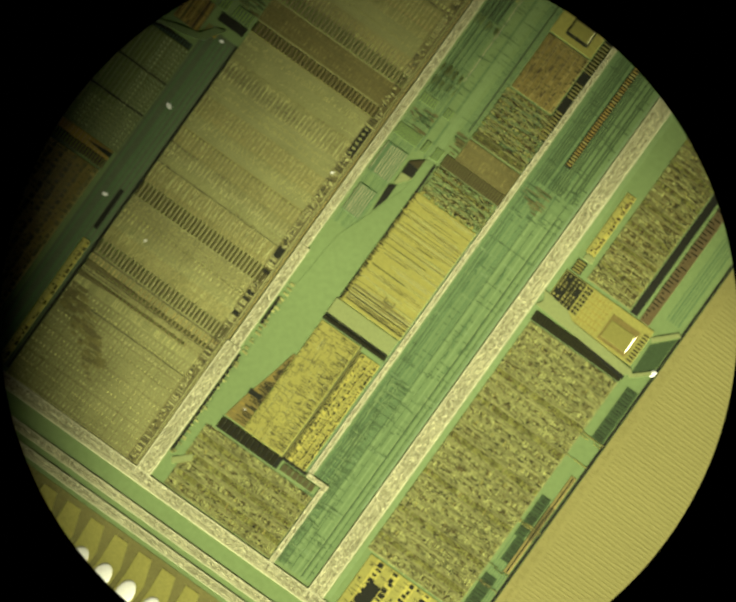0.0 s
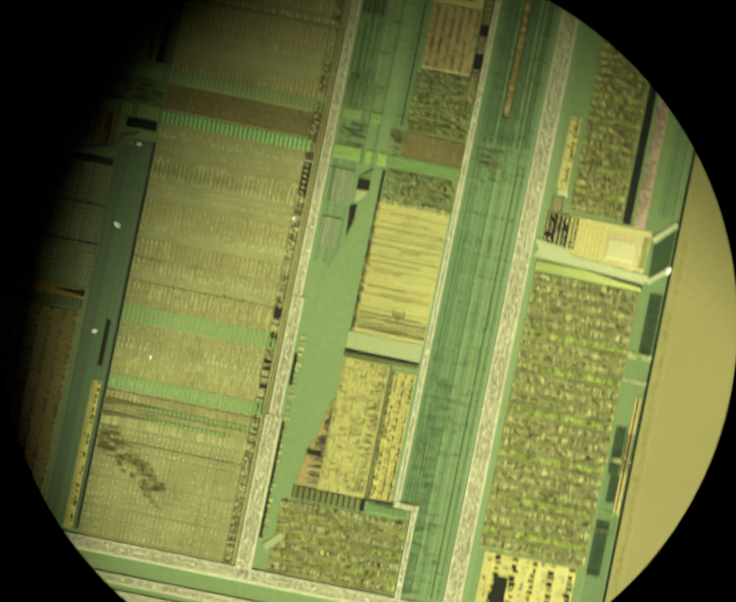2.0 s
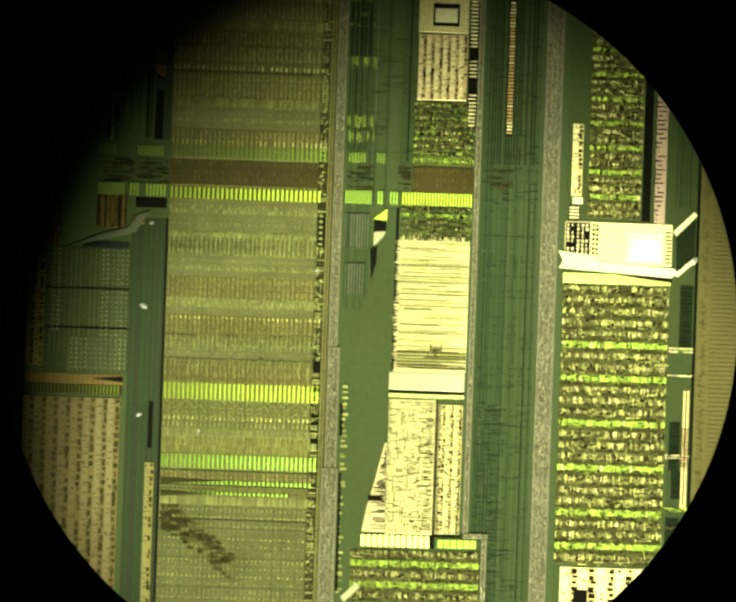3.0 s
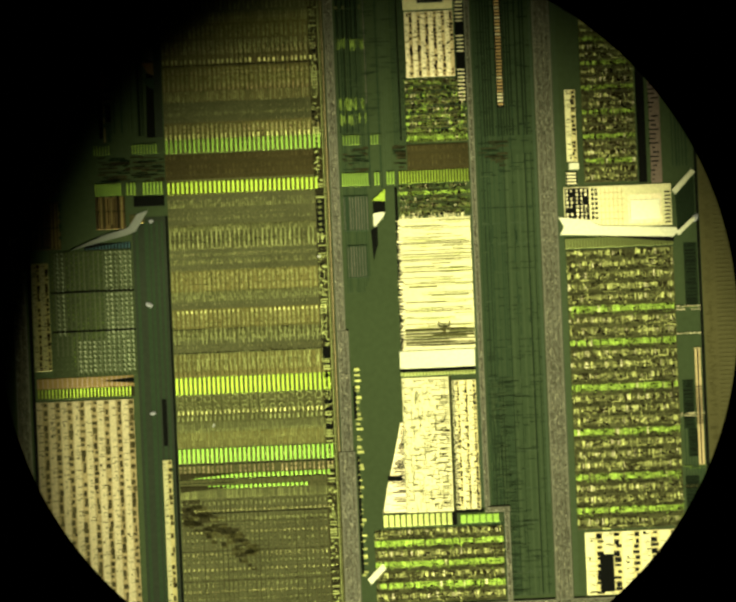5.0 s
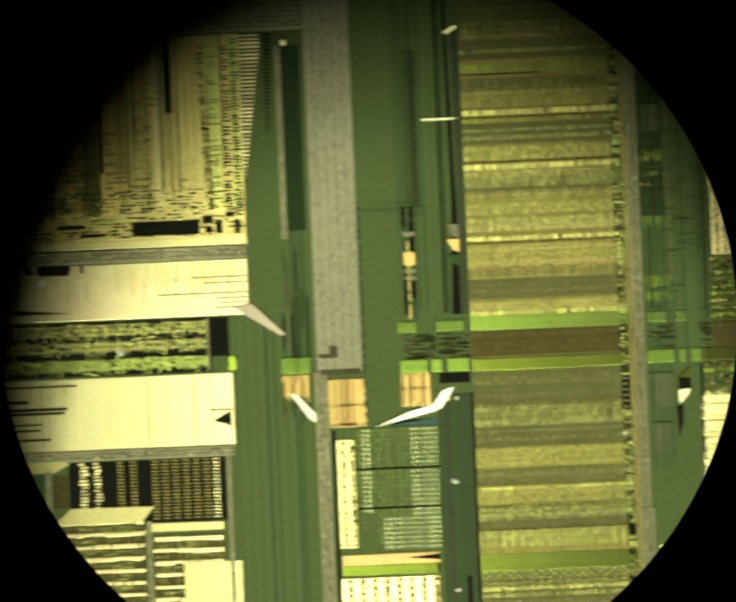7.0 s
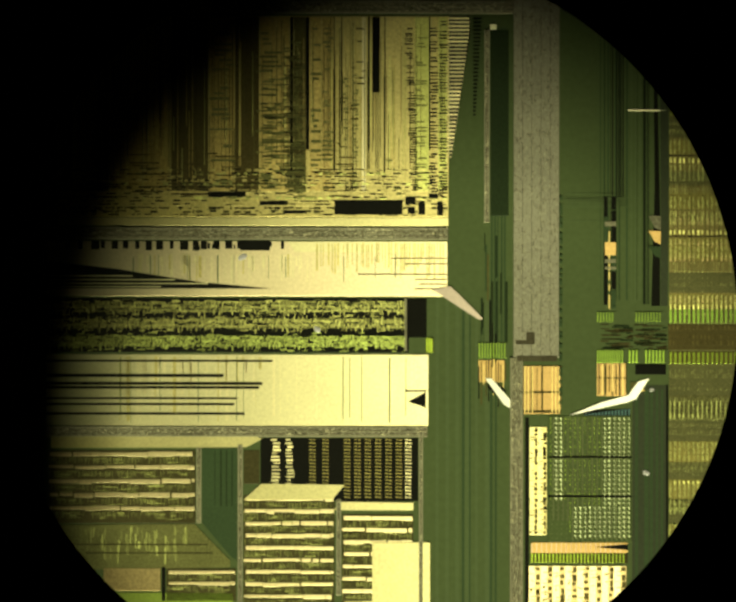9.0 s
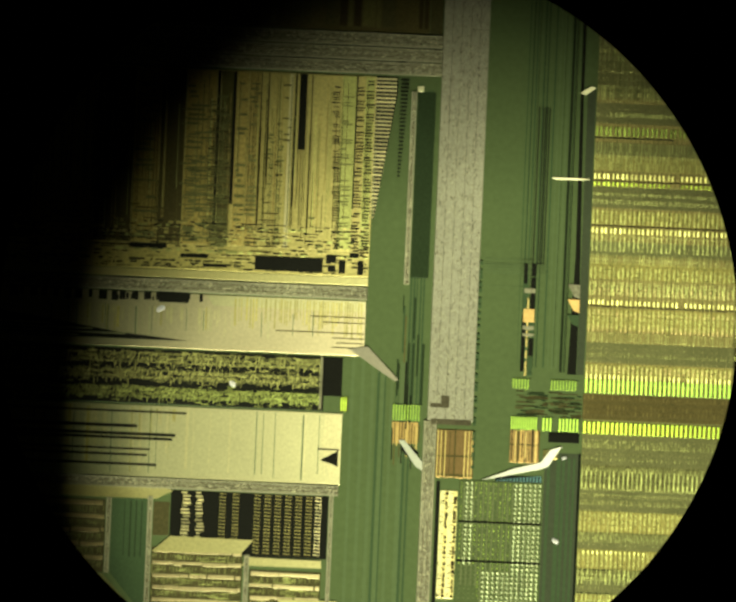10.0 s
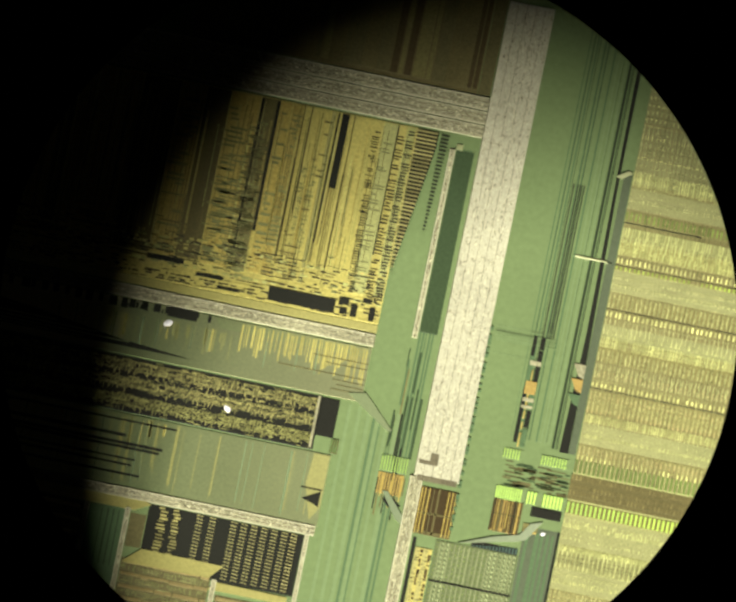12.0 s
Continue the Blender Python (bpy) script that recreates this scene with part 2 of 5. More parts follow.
def logic(name, x0, y0, x1, y1, rows, parent_label, bright=CELL, accents=(), base=ROW_BED, step=4.0, keep=0.8):
    """A block of standard cells: rows of fine upright strokes, some of them green ruled, between streaked wiring rows."""
    plate = rect(name, x0, y0, x1, y1, 0, 2, base, chip, parent_label)
    h = (y1 - y0) / rows
    for i in range(rows):
        a, b = y0 + i * h + h * 0.06, y0 + i * h + h * 0.60
        green = i in accents
        bed, s, slit, pale, streak, speckle = [Shape() for k in range(6)]
        x = x0 + 1
        while x < x1 - 6:
            e = min(x + rnd.uniform(8, 50), x1 - 1)
            if rnd.random() < keep:
                bed.slab(x, a + rnd.uniform(0, 0.05) * h, e, b - rnd.uniform(0, 0.10) * h, 2, 3, 0.2)
            x = e + rnd.uniform(0, 3)
        x = x0 + 1
        while x < x1 - 2:
            e = min(x + rnd.uniform(0.2, 1.0 if green else 0.6) * step, x1 - 1)
            k = rnd.random()
            if k < (0.93 if green else keep * 0.62):
                short = rnd.random() < 0.6 and not green
                top = a + (rnd.uniform(0, 0.34) if short else rnd.uniform(-0.04, 0.06)) * h
                low = b - (rnd.uniform(0, 0.34) if short else rnd.uniform(-0.04, 0.08)) * h
                (pale if k < (0.03 if green else 0.09) else s).slab(x, top, e, max(low, top + 1.5), 2, 4, 0.2)
            elif k > 0.84:
                t = rnd.uniform(a, b - 3)
                slit.slab(x, t, x + rnd.uniform(0.8, 1.8), t + rnd.uniform(0.2, 0.5) * h, 2, 4.4)
            x = e + (rnd.uniform(0, 1.3) if rnd.random() < 0.6 else 0)
        for k in range(int((x1 - x0) / 3.5)):
            q, t = rnd.uniform(x0, x1 - 9), rnd.uniform(a, b)
            slit.slab(q, t, min(q + rnd.uniform(2, 14), x1), t + rnd.uniform(0.7, 1.3), 4, 4.4)
        for k in range(int((x1 - x0) / 5)):
            q, t = rnd.uniform(x0, x1 - 2), rnd.uniform(b - 2, y0 + (i + 1) * h - 3)
            (streak if k % 3 else s).slab(q, t, q + rnd.uniform(0.8, 1.8), t + rnd.uniform(2, 0.3 * h), 2, 3.8)
        y = b
        while y < y0 + (i + 1) * h - 1:
            q = x0 + rnd.uniform(0, 20)
            while q < x1 - 4:
                w = rnd.uniform(4, 34)
                k = rnd.random()
                c = streak if k < 0.30 else (bed if k < 0.62 else (s if k < 0.70 and not green else None))
                if c:
                    c.slab(q, y + rnd.uniform(0, 0.8), min(q + w, x1), y + rnd.uniform(1.2, 2.2), 2, 3.4)
                q += w + rnd.uniform(0, 6)
            y += rnd.uniform(1.8, 3.0)
        for k in range(int((x1 - x0) / 6)):
            q, t = rnd.uniform(x0, x1 - 8), rnd.uniform(y0 + i * h, y0 + (i + 1) * h - 3)
            speckle.slab(q, t, q + rnd.uniform(1.2, 6), t + rnd.uniform(1.2, 2.6), 4.4, 4.8)
        q = x0 + 1
        while q < x1 - 6:
            e = min(q + rnd.uniform(14, 70), x1 - 1)
            streak.slab(q, y0 + (i + 0.84) * h + rnd.uniform(-0.6, 0.6), e, y0 + (i + 0.84) * h + h * rnd.uniform(0.08, 0.15), 3.4, 4.2)
            q = e + rnd.uniform(0, 7)
        part("cell_bed", bed, CELL_MID, plate, "", "stuff")
        part("cell_strip", s, GLINT_CELL if green else bright, plate, "", "stuff")
        for name_, c, mm in (("slit_strip", slit, GAP), ("pale_strip", pale, CREAM_CELL), ("streak_strip", streak, ROW_BED), ("speck_strip", speckle, BLACK)):
            if c.f:
                part(name_, c, mm, plate, "", "stuff")
    return plate


def bus(name, x0, y0, x1, y1, label, seams=3, upright=True, metal=BUS):
    strip = rect(name, x0, y0, x1, y1, 0, 9, metal, chip, label, 1.2)
    s = Shape()
    for i in range(seams):
        k = (i + 1) / (seams + 1)
        if upright:
            c, t = x0 + (x1 - x0) * k, y0 + 2
            while t < y1 - 8:
                d = rnd.uniform(14, 60)
                s.slab(c - 0.55, t, c + 0.55, min(t + d, y1), 8.5, 9.3)
                t += d + rnd.uniform(2, 9)
        else:
            c, t = y0 + (y1 - y0) * k, x0 + 2
            while t < x1 - 8:
                d = rnd.uniform(14, 60)
                s.slab(t, c - 0.7, min(t + d, x1), c + 0.7, 8.5, 9.3)
                t += d + rnd.uniform(2, 9)
    if s.f:
        part("seam", s, BUS_LINE, strip, "dark broken seams", "stuff")
    if metal is BUS:
        s = Shape()
        for k in (0.07, 0.93):
            if upright:
                c = x0 + (x1 - x0) * k
                s.slab(c - 0.9, y0 + 1, c + 0.9, y1 - 1, 9, 9.6, 0.2)
            else:
                c = y0 + (y1 - y0) * k
                s.slab(x0 + 1, c - 0.9, x1 - 1, c + 0.9, 9, 9.6, 0.2)
        part("bright_edge", s, FLECK, strip, "bright metal edges", "stuff")
    light, dark, spark = Shape(), Shape(), Shape()
    for k in range(int((x1 - x0) * (y1 - y0) / (16 if metal is BUS else 30))):
        x, y, w = rnd.uniform(x0 + 1, x1 - 3), rnd.uniform(y0 + 1, y1 - 5), rnd.uniform(0.9, 2.1)
        a, b = (w * 0.75, w * rnd.uniform(1.2, 4.0)) if upright else (w * rnd.uniform(1.2, 4.0), w * 0.75)
        ((spark if k % 2 and metal is BUS else light) if k % 5 < (3 if metal is BUS else 4) else dark).slab(x, y, min(x + a, x1), min(y + b, y1), 9, 9.4, 0.3)
    part("fleck", light, FLECK, strip, "bright metal grains", "stuff")
    if spark.f:
        part("fleck", spark, SPARK, strip, "glinting metal grains", "stuff")
    part("pit", dark, FLECK_DARK, strip, "dark pits", "stuff")
    return strip


def beads(name, x0, y0, x1, y1, columns, pitch, label, plate=CREAM, gap=GAP, upright=True, amount=0.5):
    """A metal plate whose columns are broken by small dark gaps."""
    base = rect(name, x0, y0, x1, y1, 0, 4, plate, chip, label)
    w = (x1 - x0) / columns
    for i in range(columns):
        s, fine = Shape(), Shape()
        y = y0 + 3
        c = x0 + (i + 0.80) * w
        part("tan_column", Shape().slab(c - w * 0.30, y0 + 1, min(c + w * 0.18, x1), y1 - 1, 4, 4.2), ARRAY_GOLD if plate is CREAM else TAN_CELL, base)
        while y < y1 - 4:
            h = pitch * rnd.uniform(0.35, 0.95)
            if rnd.random() < amount + 0.35:
                o = rnd.uniform(-0.05, 0.05) * w
                s.slab(c + o - w * rnd.uniform(0.10, 0.28), y, c + o + w * rnd.uniform(0.05, 0.15), min(y + h, y1 - 2), 4.2, 5, 0.3)
            for k in range(2):
                if rnd.random() < 0.6:
                    t = x0 + i * w + rnd.uniform(0, 0.3) * w
                    q = y + rnd.uniform(0, pitch)
                    fine.slab(t, q, t + w * rnd.uniform(0.2, 0.6), q + rnd.uniform(0.8, 1.8), 4, 4.5)
            if rnd.random() < amount * 0.35:
                t = x0 + i * w + rnd.uniform(0, 0.5) * w
                s.slab(t, y, t + w * rnd.uniform(0.08, 0.2), y + rnd.uniform(2, 6), 4, 4.8)
            y += pitch * rnd.uniform(0.8, 1.15)
        if s.f:
            part("gap_column", s, gap, base, "", "stuff")
        if fine.f:
            part("bead_seam", fine, BROWN, base, "", "stuff")
    return base


# ---- the tall memory array ----
X0, X1 = -418, -88
memory = rect("memory_block", X0, -1290, X1, 664, 0, 2.5, OLIVE, chip, "olive memory array of many ruled rows")
PAIR = 19.65          # width of one mirrored pair of cells
PAIRS = 17


def row_dark(y, h=2.0, x0=X0, x1=X1):
    return part("dark_groove", Shape().slab(x0, y, x1, y + h, 2.5, 3.2), BLACK, memory)


def strokes(y0, y1, material=STROKE, w=2.2, at=(3.0, 11.5), bow=0.0, z=4.4, cut=0.03):
    """A row of upright strokes in mirrored pairs, bowed apart in the middle when bow is given."""
    s = Shape()
    h = y1 - y0
    for i in range(PAIRS):
        for k, a in enumerate(at):
            if rnd.random() < cut:
                continue
            x = X0 + i * PAIR + a + rnd.uniform(-0.3, 0.3)
            d = bow * (1 if k % 2 else -1)
            if x + w + abs(d) > X1:
                continue
            if bow:
                s.slab(x, y0, x + w, y0 + h * 0.34, 2.5, z, 0.4)
                s.slab(x + d, y0 + h * 0.30, x + d + w, y0 + h * 0.72, 2.5, z, 0.4)
                s.slab(x, y0 + h * 0.68, x + w, y1, 2.5, z, 0.4)
            else:
                s.slab(x, y0 + rnd.uniform(0, 1), x + w, y1 - rnd.uniform(0, 1), 2.5, z, 0.4)
    part("stroke_strip", s, material, memory, "", "stuff")


def rings(y, r, material=STROKE):
    """A row of thin round loops."""
    s = Shape()
    for i in range(PAIRS):
        cx = X0 + i * PAIR + 9
        for k in range(10):
            a0, a1 = 2 * math.pi * k / 10, 2 * math.pi * (k + 1) / 10
            s.prism([(cx + r * math.cos(a0), y + r * math.sin(a0)), (cx + r * math.cos(a1), y + r * math.sin(a1)),
                     (cx + (r - 1.3) * math.cos(a1), y + (r - 1.3) * math.sin(a1)), (cx + (r - 1.3) * math.cos(a0), y + (r - 1.3) * math.sin(a0))], 2.5, 4)
    part("ring_strip", s, material, memory, "", "stuff")


def plain(y0, y1):
    part("plain_band", Shape().slab(X0, y0, X1, y1, 2.5, 2.8), MOTTLE, memory)


def hooks(y0, y1):
    """Short dark hooks between the strokes."""
    s = Shape()
    for i in range(PAIRS):
        for k in range(3):
            x, y = X0 + i * PAIR + rnd.uniform(0, 15), rnd.uniform(y0, y1)
            s.slab(x, y, min(x + rnd.uniform(2, 7), X1), y + rnd.uniform(1.2, 2.6), 2.5, 4.6)
    part("hook_strip", s, CELL_DARK, memory, "", "stuff")


def gold(y0, y1):
    part("ochre_band", Shape().slab(X0, y0 - 2, X1, y1 + 2, 2.5, 2.8), OCHRE_BAND, memory)
    n = max(1, round((y1 - y0) / 14))
    for i in range(n):
        a, b = y0 + (y1 - y0) * i / n, y0 + (y1 - y0) * (i + 0.9) / n
        strokes(a, b, ORANGE_BAR, 3.4, (5.2, 14.6), 0, 3.4, 0.15)
        strokes(a, b, STROKE, 1.9, (2.6, 12.0), 1.1, 4.4, 0.08)


def cell_group(y):
    """One repeat of the array, 126 units tall: lines of short dots."""
    plain(y, y + 124)
    for k in range(8):
        t = y + 3 + k * 15.6
        strokes(t, t + rnd.uniform(5, 9), (STROKE, DOT, STROKE)[k % 3], rnd.uniform(1.4, 2.0), rnd.choice(((2.0, 7.0, 11.5, 16.5), (3.0, 12.5), (2.0, 9.0, 14.0))), rnd.choice((0, 0.8)), 3.8, 0.08)
        if k % 4 == 2:
            part("dark_groove", Shape().slab(X0, t + 11, X1, t + 12.4, 2.8, 3.2), STREAK, memory)


# falloff of light over the upper half, put into its colour
part("upper_band", Shape().slab(X0, -1288, X1, -358, 2.5, 2.62), UPPER, memory, "upper half of the array, tinted browner for the dimmer light there")
# rows from the lower end up to the green combs
strokes(-173, -163, OLIVE_BAR, 2.4, (1.5, 7, 13, 16.5))
strokes(-167, -128, STROKE, 2.4, (2.0, 10.5), 0.8)
strokes(-139, -130, STROKE, 3.0, (1.4, 10.0), 0, 4.6)
row_dark(-146, 1.4, X0, -190), row_dark(-141, 1.2, X0, -220), row_dark(-155, 1.2, X0, -240)
for y0, y1 in ((-240, -178), (-126, -80)):
    plain(y0, y1)
strokes(-224, -214, OLIVE_BAR, 2.0, (1.5, 7, 13, 16.5))
gold(-78, -38)
strokes(-34, -14, OLIVE_BAR, 2.0, (1.5, 6, 10.5, 15.5), 1.2)
strokes(4, 11, DOT, 3.2, (1.8, 11.0), 0, 5)
gold(11, 41)
for yy in (-118, -104, -232, -196, 60, 108, 122, 256, 270, 284, 312, 400, 446, -420, -452, -560, -590, -620, -648, -745, -760, -820, -840, -930):
    strokes(yy, yy + rnd.uniform(6, 11), rnd.choice((OLIVE_BAR, STROKE, OLIVE_BAR)), rnd.uniform(1.4, 2.2), rnd.choice(((2.0, 8.0, 13.0), (3.0, 12.0), (1.0, 6.0, 11.0, 16.0))), rnd.choice((0, 1.0)), 3.8, 0.12)
row_dark(44, 2.4, X0, -345), row_dark(44, 2.0, -300, -262), row_dark(44, 2.0, -190, -170)
hooks(48, 98)
strokes(44, 76, STROKE, 2.0, (3.0, 11.0), 1.4)
row_dark(94, 1.6)
strokes(98, 134, STROKE, 2.0, (2.0, 8.0, 13.0), 1.4)
strokes(136, 147, ORANGE_BAR, 3.4, (1.6, 11.2))
rings(193, 8.0)
rings(213, 6.0), strokes(218, 226, DOT, 3.2, (4.0, 13.5))
strokes(230, 240, STROKE, 3.0, (2.5, 12.0))
strokes(244, 296, OLIVE_BAR, 1.8, (1.5, 6.5, 12.0, 16.0), 1.0)
row_dark(332, 2.2)
strokes(336, 352, TAN_CELL, 2.6, (3.0, 12.0), 0, 4)
row_dark(364, 1.8), row_dark(372, 1.6, X0, -300)
strokes(388, 406, OLIVE_BAR, 2.4, (2.0, 7.0, 12.0, 16.5))
for y in (410, 536):
    cell_group(y)
row_dark(436, 2.6)
# rows above the brown band
strokes(-372, -360, DOT, 3.0, (2.0, 11.5))
gold(-392, -368)
for y0, y1 in ((150, 186), (244, 262), (-655, -625), (-866, -840), (64, 94), (388, 408), (300, 332), (-30, 2)):
    plain(y0, y1)
for y0, y1 in ((-20, 42), (98, 148), (264, 296), (-610, -575), (-836, -806), (-720, -692)):
    part("ochre_band", Shape().slab(X0, y0, X1, y1, 2.5, 2.75), OCHRE_BAND, memory)
for y in (-556, -506, -476, -388):
    strokes(y, y + 13, TAN_CELL, 2.0, (3.0, 12.0), 0.8, 4.2, 0.08)
plain(-440, -396)
strokes(-462, -442, OLIVE_BAR, 2.0, (2.0, 7.0, 12.0, 16.5))
gold(-510, -468)
row_dark(-518, 2.2)
strokes(-530, -520, DOT, 3.6, (1.4, 10.0), 0, 5)
hooks(-600, -540)
strokes(-600, -575, STROKE, 2.0, (3.0, 11.0), 1.4), strokes(-570, -540, STROKE, 2.0, (2.0, 8.0, 13.0), 1.4)
strokes(-630, -606, OLIVE_BAR, 2.2, (1.5, 7, 13, 16.5))
strokes(-668, -634, STROKE, 2.2, (3.0, 11.5), 1.2)
row_dark(-690, 2.2)
strokes(-684, -672, DOT, 3.6, (1.4, 10.0), 0, 5), strokes(-722, -692, STROKE, 2.2, (2.0, 10.5), 1.0)
plain(-772, -726)
strokes(-800, -788, DOT, 3.6, (1.4, 10.0), 0, 5), row_dark(-785, 1.8), strokes(-782, -773, GLINT, 4.0, (1.4, 10.6), 0, 5)
strokes(-866, -806, OLIVE_BAR, 2.2, (1.5, 7, 13, 16.5), 1.0)
row_dark(-878, 4, X0, -250), strokes(-900, -880, GLINT_DULL, 4.0, (1.4, 10.6), 0, 5)
plain(-950, -906)
cell_group(-1085), cell_group(-1215)
strokes(-985, -955, OLIVE_BAR, 2.4, (1.5, 7, 13, 16.5))
for k in range(110):
    q = X0 + 2 + rnd.uniform(0, 1) ** 1.3 * 150
    t = 425 + (q - X0) * 0.7 + rnd.uniform(-30, 30)
    part("stain", Shape().slab(q, t, q + rnd.uniform(6, 26), t + rnd.uniform(3, 10), 2.5, 4.5), rnd.choice((STREAK, CELL_DARK)), memory)
for k in range(112):
    y = -1285 + k * 15 + rnd.uniform(-2, 2)
    if not (-335 < y < -240 or 142 < y < 200 or 292 < y < 388) and y < 400:
        strokes(y, y + rnd.uniform(3.5, 7), rnd.choice((STROKE, OLIVE_BAR, OLIVE_BAR)), rnd.uniform(1.3, 1.9), rnd.choice(((2.0, 7.0, 11.5, 16.5), (2.0, 9.0, 14.0), (3.0, 12.0))), 0, 4.0, 0.15)
for y0, y1 in ((-1290, -952), (-904, -774), (-724, -656), (-624, -442), (-394, -334), (-178, -127), (-80, -30), (2, 64), (94, 148), (186, 244), (262, 298), (332, 388), (408, 664)):
    s = Shape()
    for i in range(34):
        x = X0 + 7.2 + i * PAIR / 2
        w = rnd.uniform(1.2, 2.2)
        if x + w < X1:
            s.slab(x, y0 + rnd.uniform(0, 3), x + w, y1 - rnd.uniform(0, 3), 2.5, 3.9)
    part("column_ruling", s, RULING, memory, "", "stuff")
    s = Shape()
    for y in range(int(y0), int(y1) - 6, 9):
        if rnd.random() < 0.75:
            for i in range(34):
                if rnd.random() < 0.8:
                    x, t = X0 + 2.0 + i * PAIR / 2 + rnd.uniform(-0.6, 0.6), y + rnd.uniform(0, 2)
                    if x + 4 < X1:
                        s.slab(x, t, x + rnd.uniform(1.6, 3.6), t + rnd.uniform(1.6, 3.0), 2.5, 4.3)
    part("stud_strip", s, rnd.choice((CELL_DARK, STREAK)), memory, "", "stuff")


def comb(name, x0, y0, x1, y1, pitch, label, material=GLINT, fill=0.58, base=COMB_BED):
    """A band of green ruled teeth, each a bar of its own."""
    band = rect(name, x0, y0, x1, y1, 2.5, 3.4, base, chip, label)
    tooth = Shape().slab(0, y0 + 1, pitch * fill, y1 - 1, 3.4, 6.0, 0.6).mesh("tooth", material)
    for i in range(int((x1 - x0) / pitch)):
        ob = new("tooth", tooth)
        ob.parent, ob.location = band, ((x0 + 1 + i * pitch) * U, 0, 0)
    return band


comb("green_comb", X0, -271, X1 + 4, -244, 9.825, "row of green ruled teeth", GLINT_WIDE, 0.6, BROWN_BAR)
comb("green_comb", X0, 146, X1 + 8, 184, 9.825, "row of green ruled teeth", GLINT, 0.55, OLIVE)
comb("green_comb", X0, 298, X1 + 10, 330, 9.825, "row of green ruled teeth", GLINT_LOW, 0.55, OLIVE)
comb("green_comb", X0, -362, X1 + 6, -331, 9.825, "green ruled teeth over the brown band", GLINT_MID, 0.55, base=OLIVE)
comb("green_sliver", X0 + 30, 353, X1, 364, 9.825, "thin row of green ruled teeth", GLINT_LOW, 0.6, CELL_DARK)
comb("green_sliver", X0 + 60, 377, -140, 386, 9.825, "thin row of green ruled teeth", GLINT_LOW, 0.6, CELL_DARK)
for points in ([(-416, 351), (-416, 364), (-290, 355)], [(-416, 379), (-416, 391), (-300, 382)]):
    part("dark_sliver", Shape().prism(points, 2.6, 6.6), STREAK, memory)
for bx0, bx1 in ((X0 - 2, X1 + 18), (96, 228)):
    band = rect("brown_band", bx0, -329, bx1, -275, 2.6, 3.4, BROWN, chip, "dark brown ruled band across the blocks")
    s = Shape()
    for i in range(int((bx1 - bx0) / 8.4)):
        for y in (-327, -306, -294):
            s.slab(bx0 + 2 + i * 8.4, y, bx0 + 5.4 + i * 8.4, y + 9, 3.4, 5, 0.4)
    part("brown_bar", s, BROWN_BAR, band, "", "stuff")
    s = Shape()
    for y in (-312, -299, -285):
        s.slab(bx0 + 1, y, bx1 - 1, y + 1.5, 3.4, 4)
    part("dark_line", s, STREAK, band)
s, s2 = Shape(), Shape()
for bx0, bx1 in ((-566, -494), (-494, -422), (-44, 14), (64, 94), (246, 312)):
    for k in range(40 if bx0 < -400 else 26):
        x, y = rnd.uniform(bx0, bx1 - 8), rnd.uniform(-330, -278)
        (s if k % 3 else s2).slab(x, y, min(x + rnd.uniform(8, 46), bx1), y + rnd.uniform(1.4, 3.6), 0.9, 1.5)
part("band_wire", s, STREAK, chip, "thin brown wires crossing the channels", "stuff")
part("band_wire", s2, SHADE, chip, "thin dark wires crossing the channels", "stuff")
for x0, x1 in ((-572, -512), (-505, -480), (-470, -420), (-45, 14), (24, 40), (50, 70), (76, 228)):
    comb("green_comb", x0, -275, x1, -246, rnd.choice((5.2, 6.3, 7.4)), "short row of green ruled teeth", GLINT_WIDE if x0 > 74 else GLINT_OXIDE, 0.6, COMB_BED if x0 > 74 else OXIDE)
for x0, x1 in ((-572, -530), (-490, -430), (-40, 0), (20, 44), (98, 226)):
    comb("green_comb", x0, -356, x1, -333, 6.3, "short row of dull green teeth", GLINT_DULL if x0 > 74 else GLINT_OXIDE, 0.4, COMB_BED if x0 > 74 else OXIDE)

# decoder column beside the memory array
dec = rect("decoder_column", -104, -1100, -72, 664, 0, 3.4, STREAK, chip, "speckled decoder column beside the memory")
for k in range(44):
    y = -1095 + k * 40
    ladder = k % 3 == 0 or 200 < y < 280
    s, s2 = Shape(), Shape()
    for i in range(14):
        yy = y + i * 2.8
        if ladder:
            if i % 2 == 0:
                (s if rnd.random() < 0.75 else s2).slab(-101, yy, -84 + rnd.uniform(-4, 0), yy + rnd.uniform(1.6, 2.6), 3.4, 5, 0.3)
        elif rnd.random() < 0.7:
            x = rnd.uniform(-103, -90)
            (s if rnd.random() < 0.6 else s2).slab(x, yy, x + rnd.uniform(3, 8), yy + rnd.uniform(1.5, 4), 3.4, 5.2, 0.4)
    part("decoder_cell", s, STROKE, dec, "", "stuff")
    if s2.f:
        part("decoder_cell", s2, BLACK, dec, "", "stuff")
for x, w, m in ((-83, 1.8, STROKE), (-79, 1.4, OLIVE_BAR), (-75.6, 1.8, TAN_CELL)):
    part("gold_line", Shape().slab(x, -1100, x + w, 664, 3.4, 5, 0.3), m, dec)
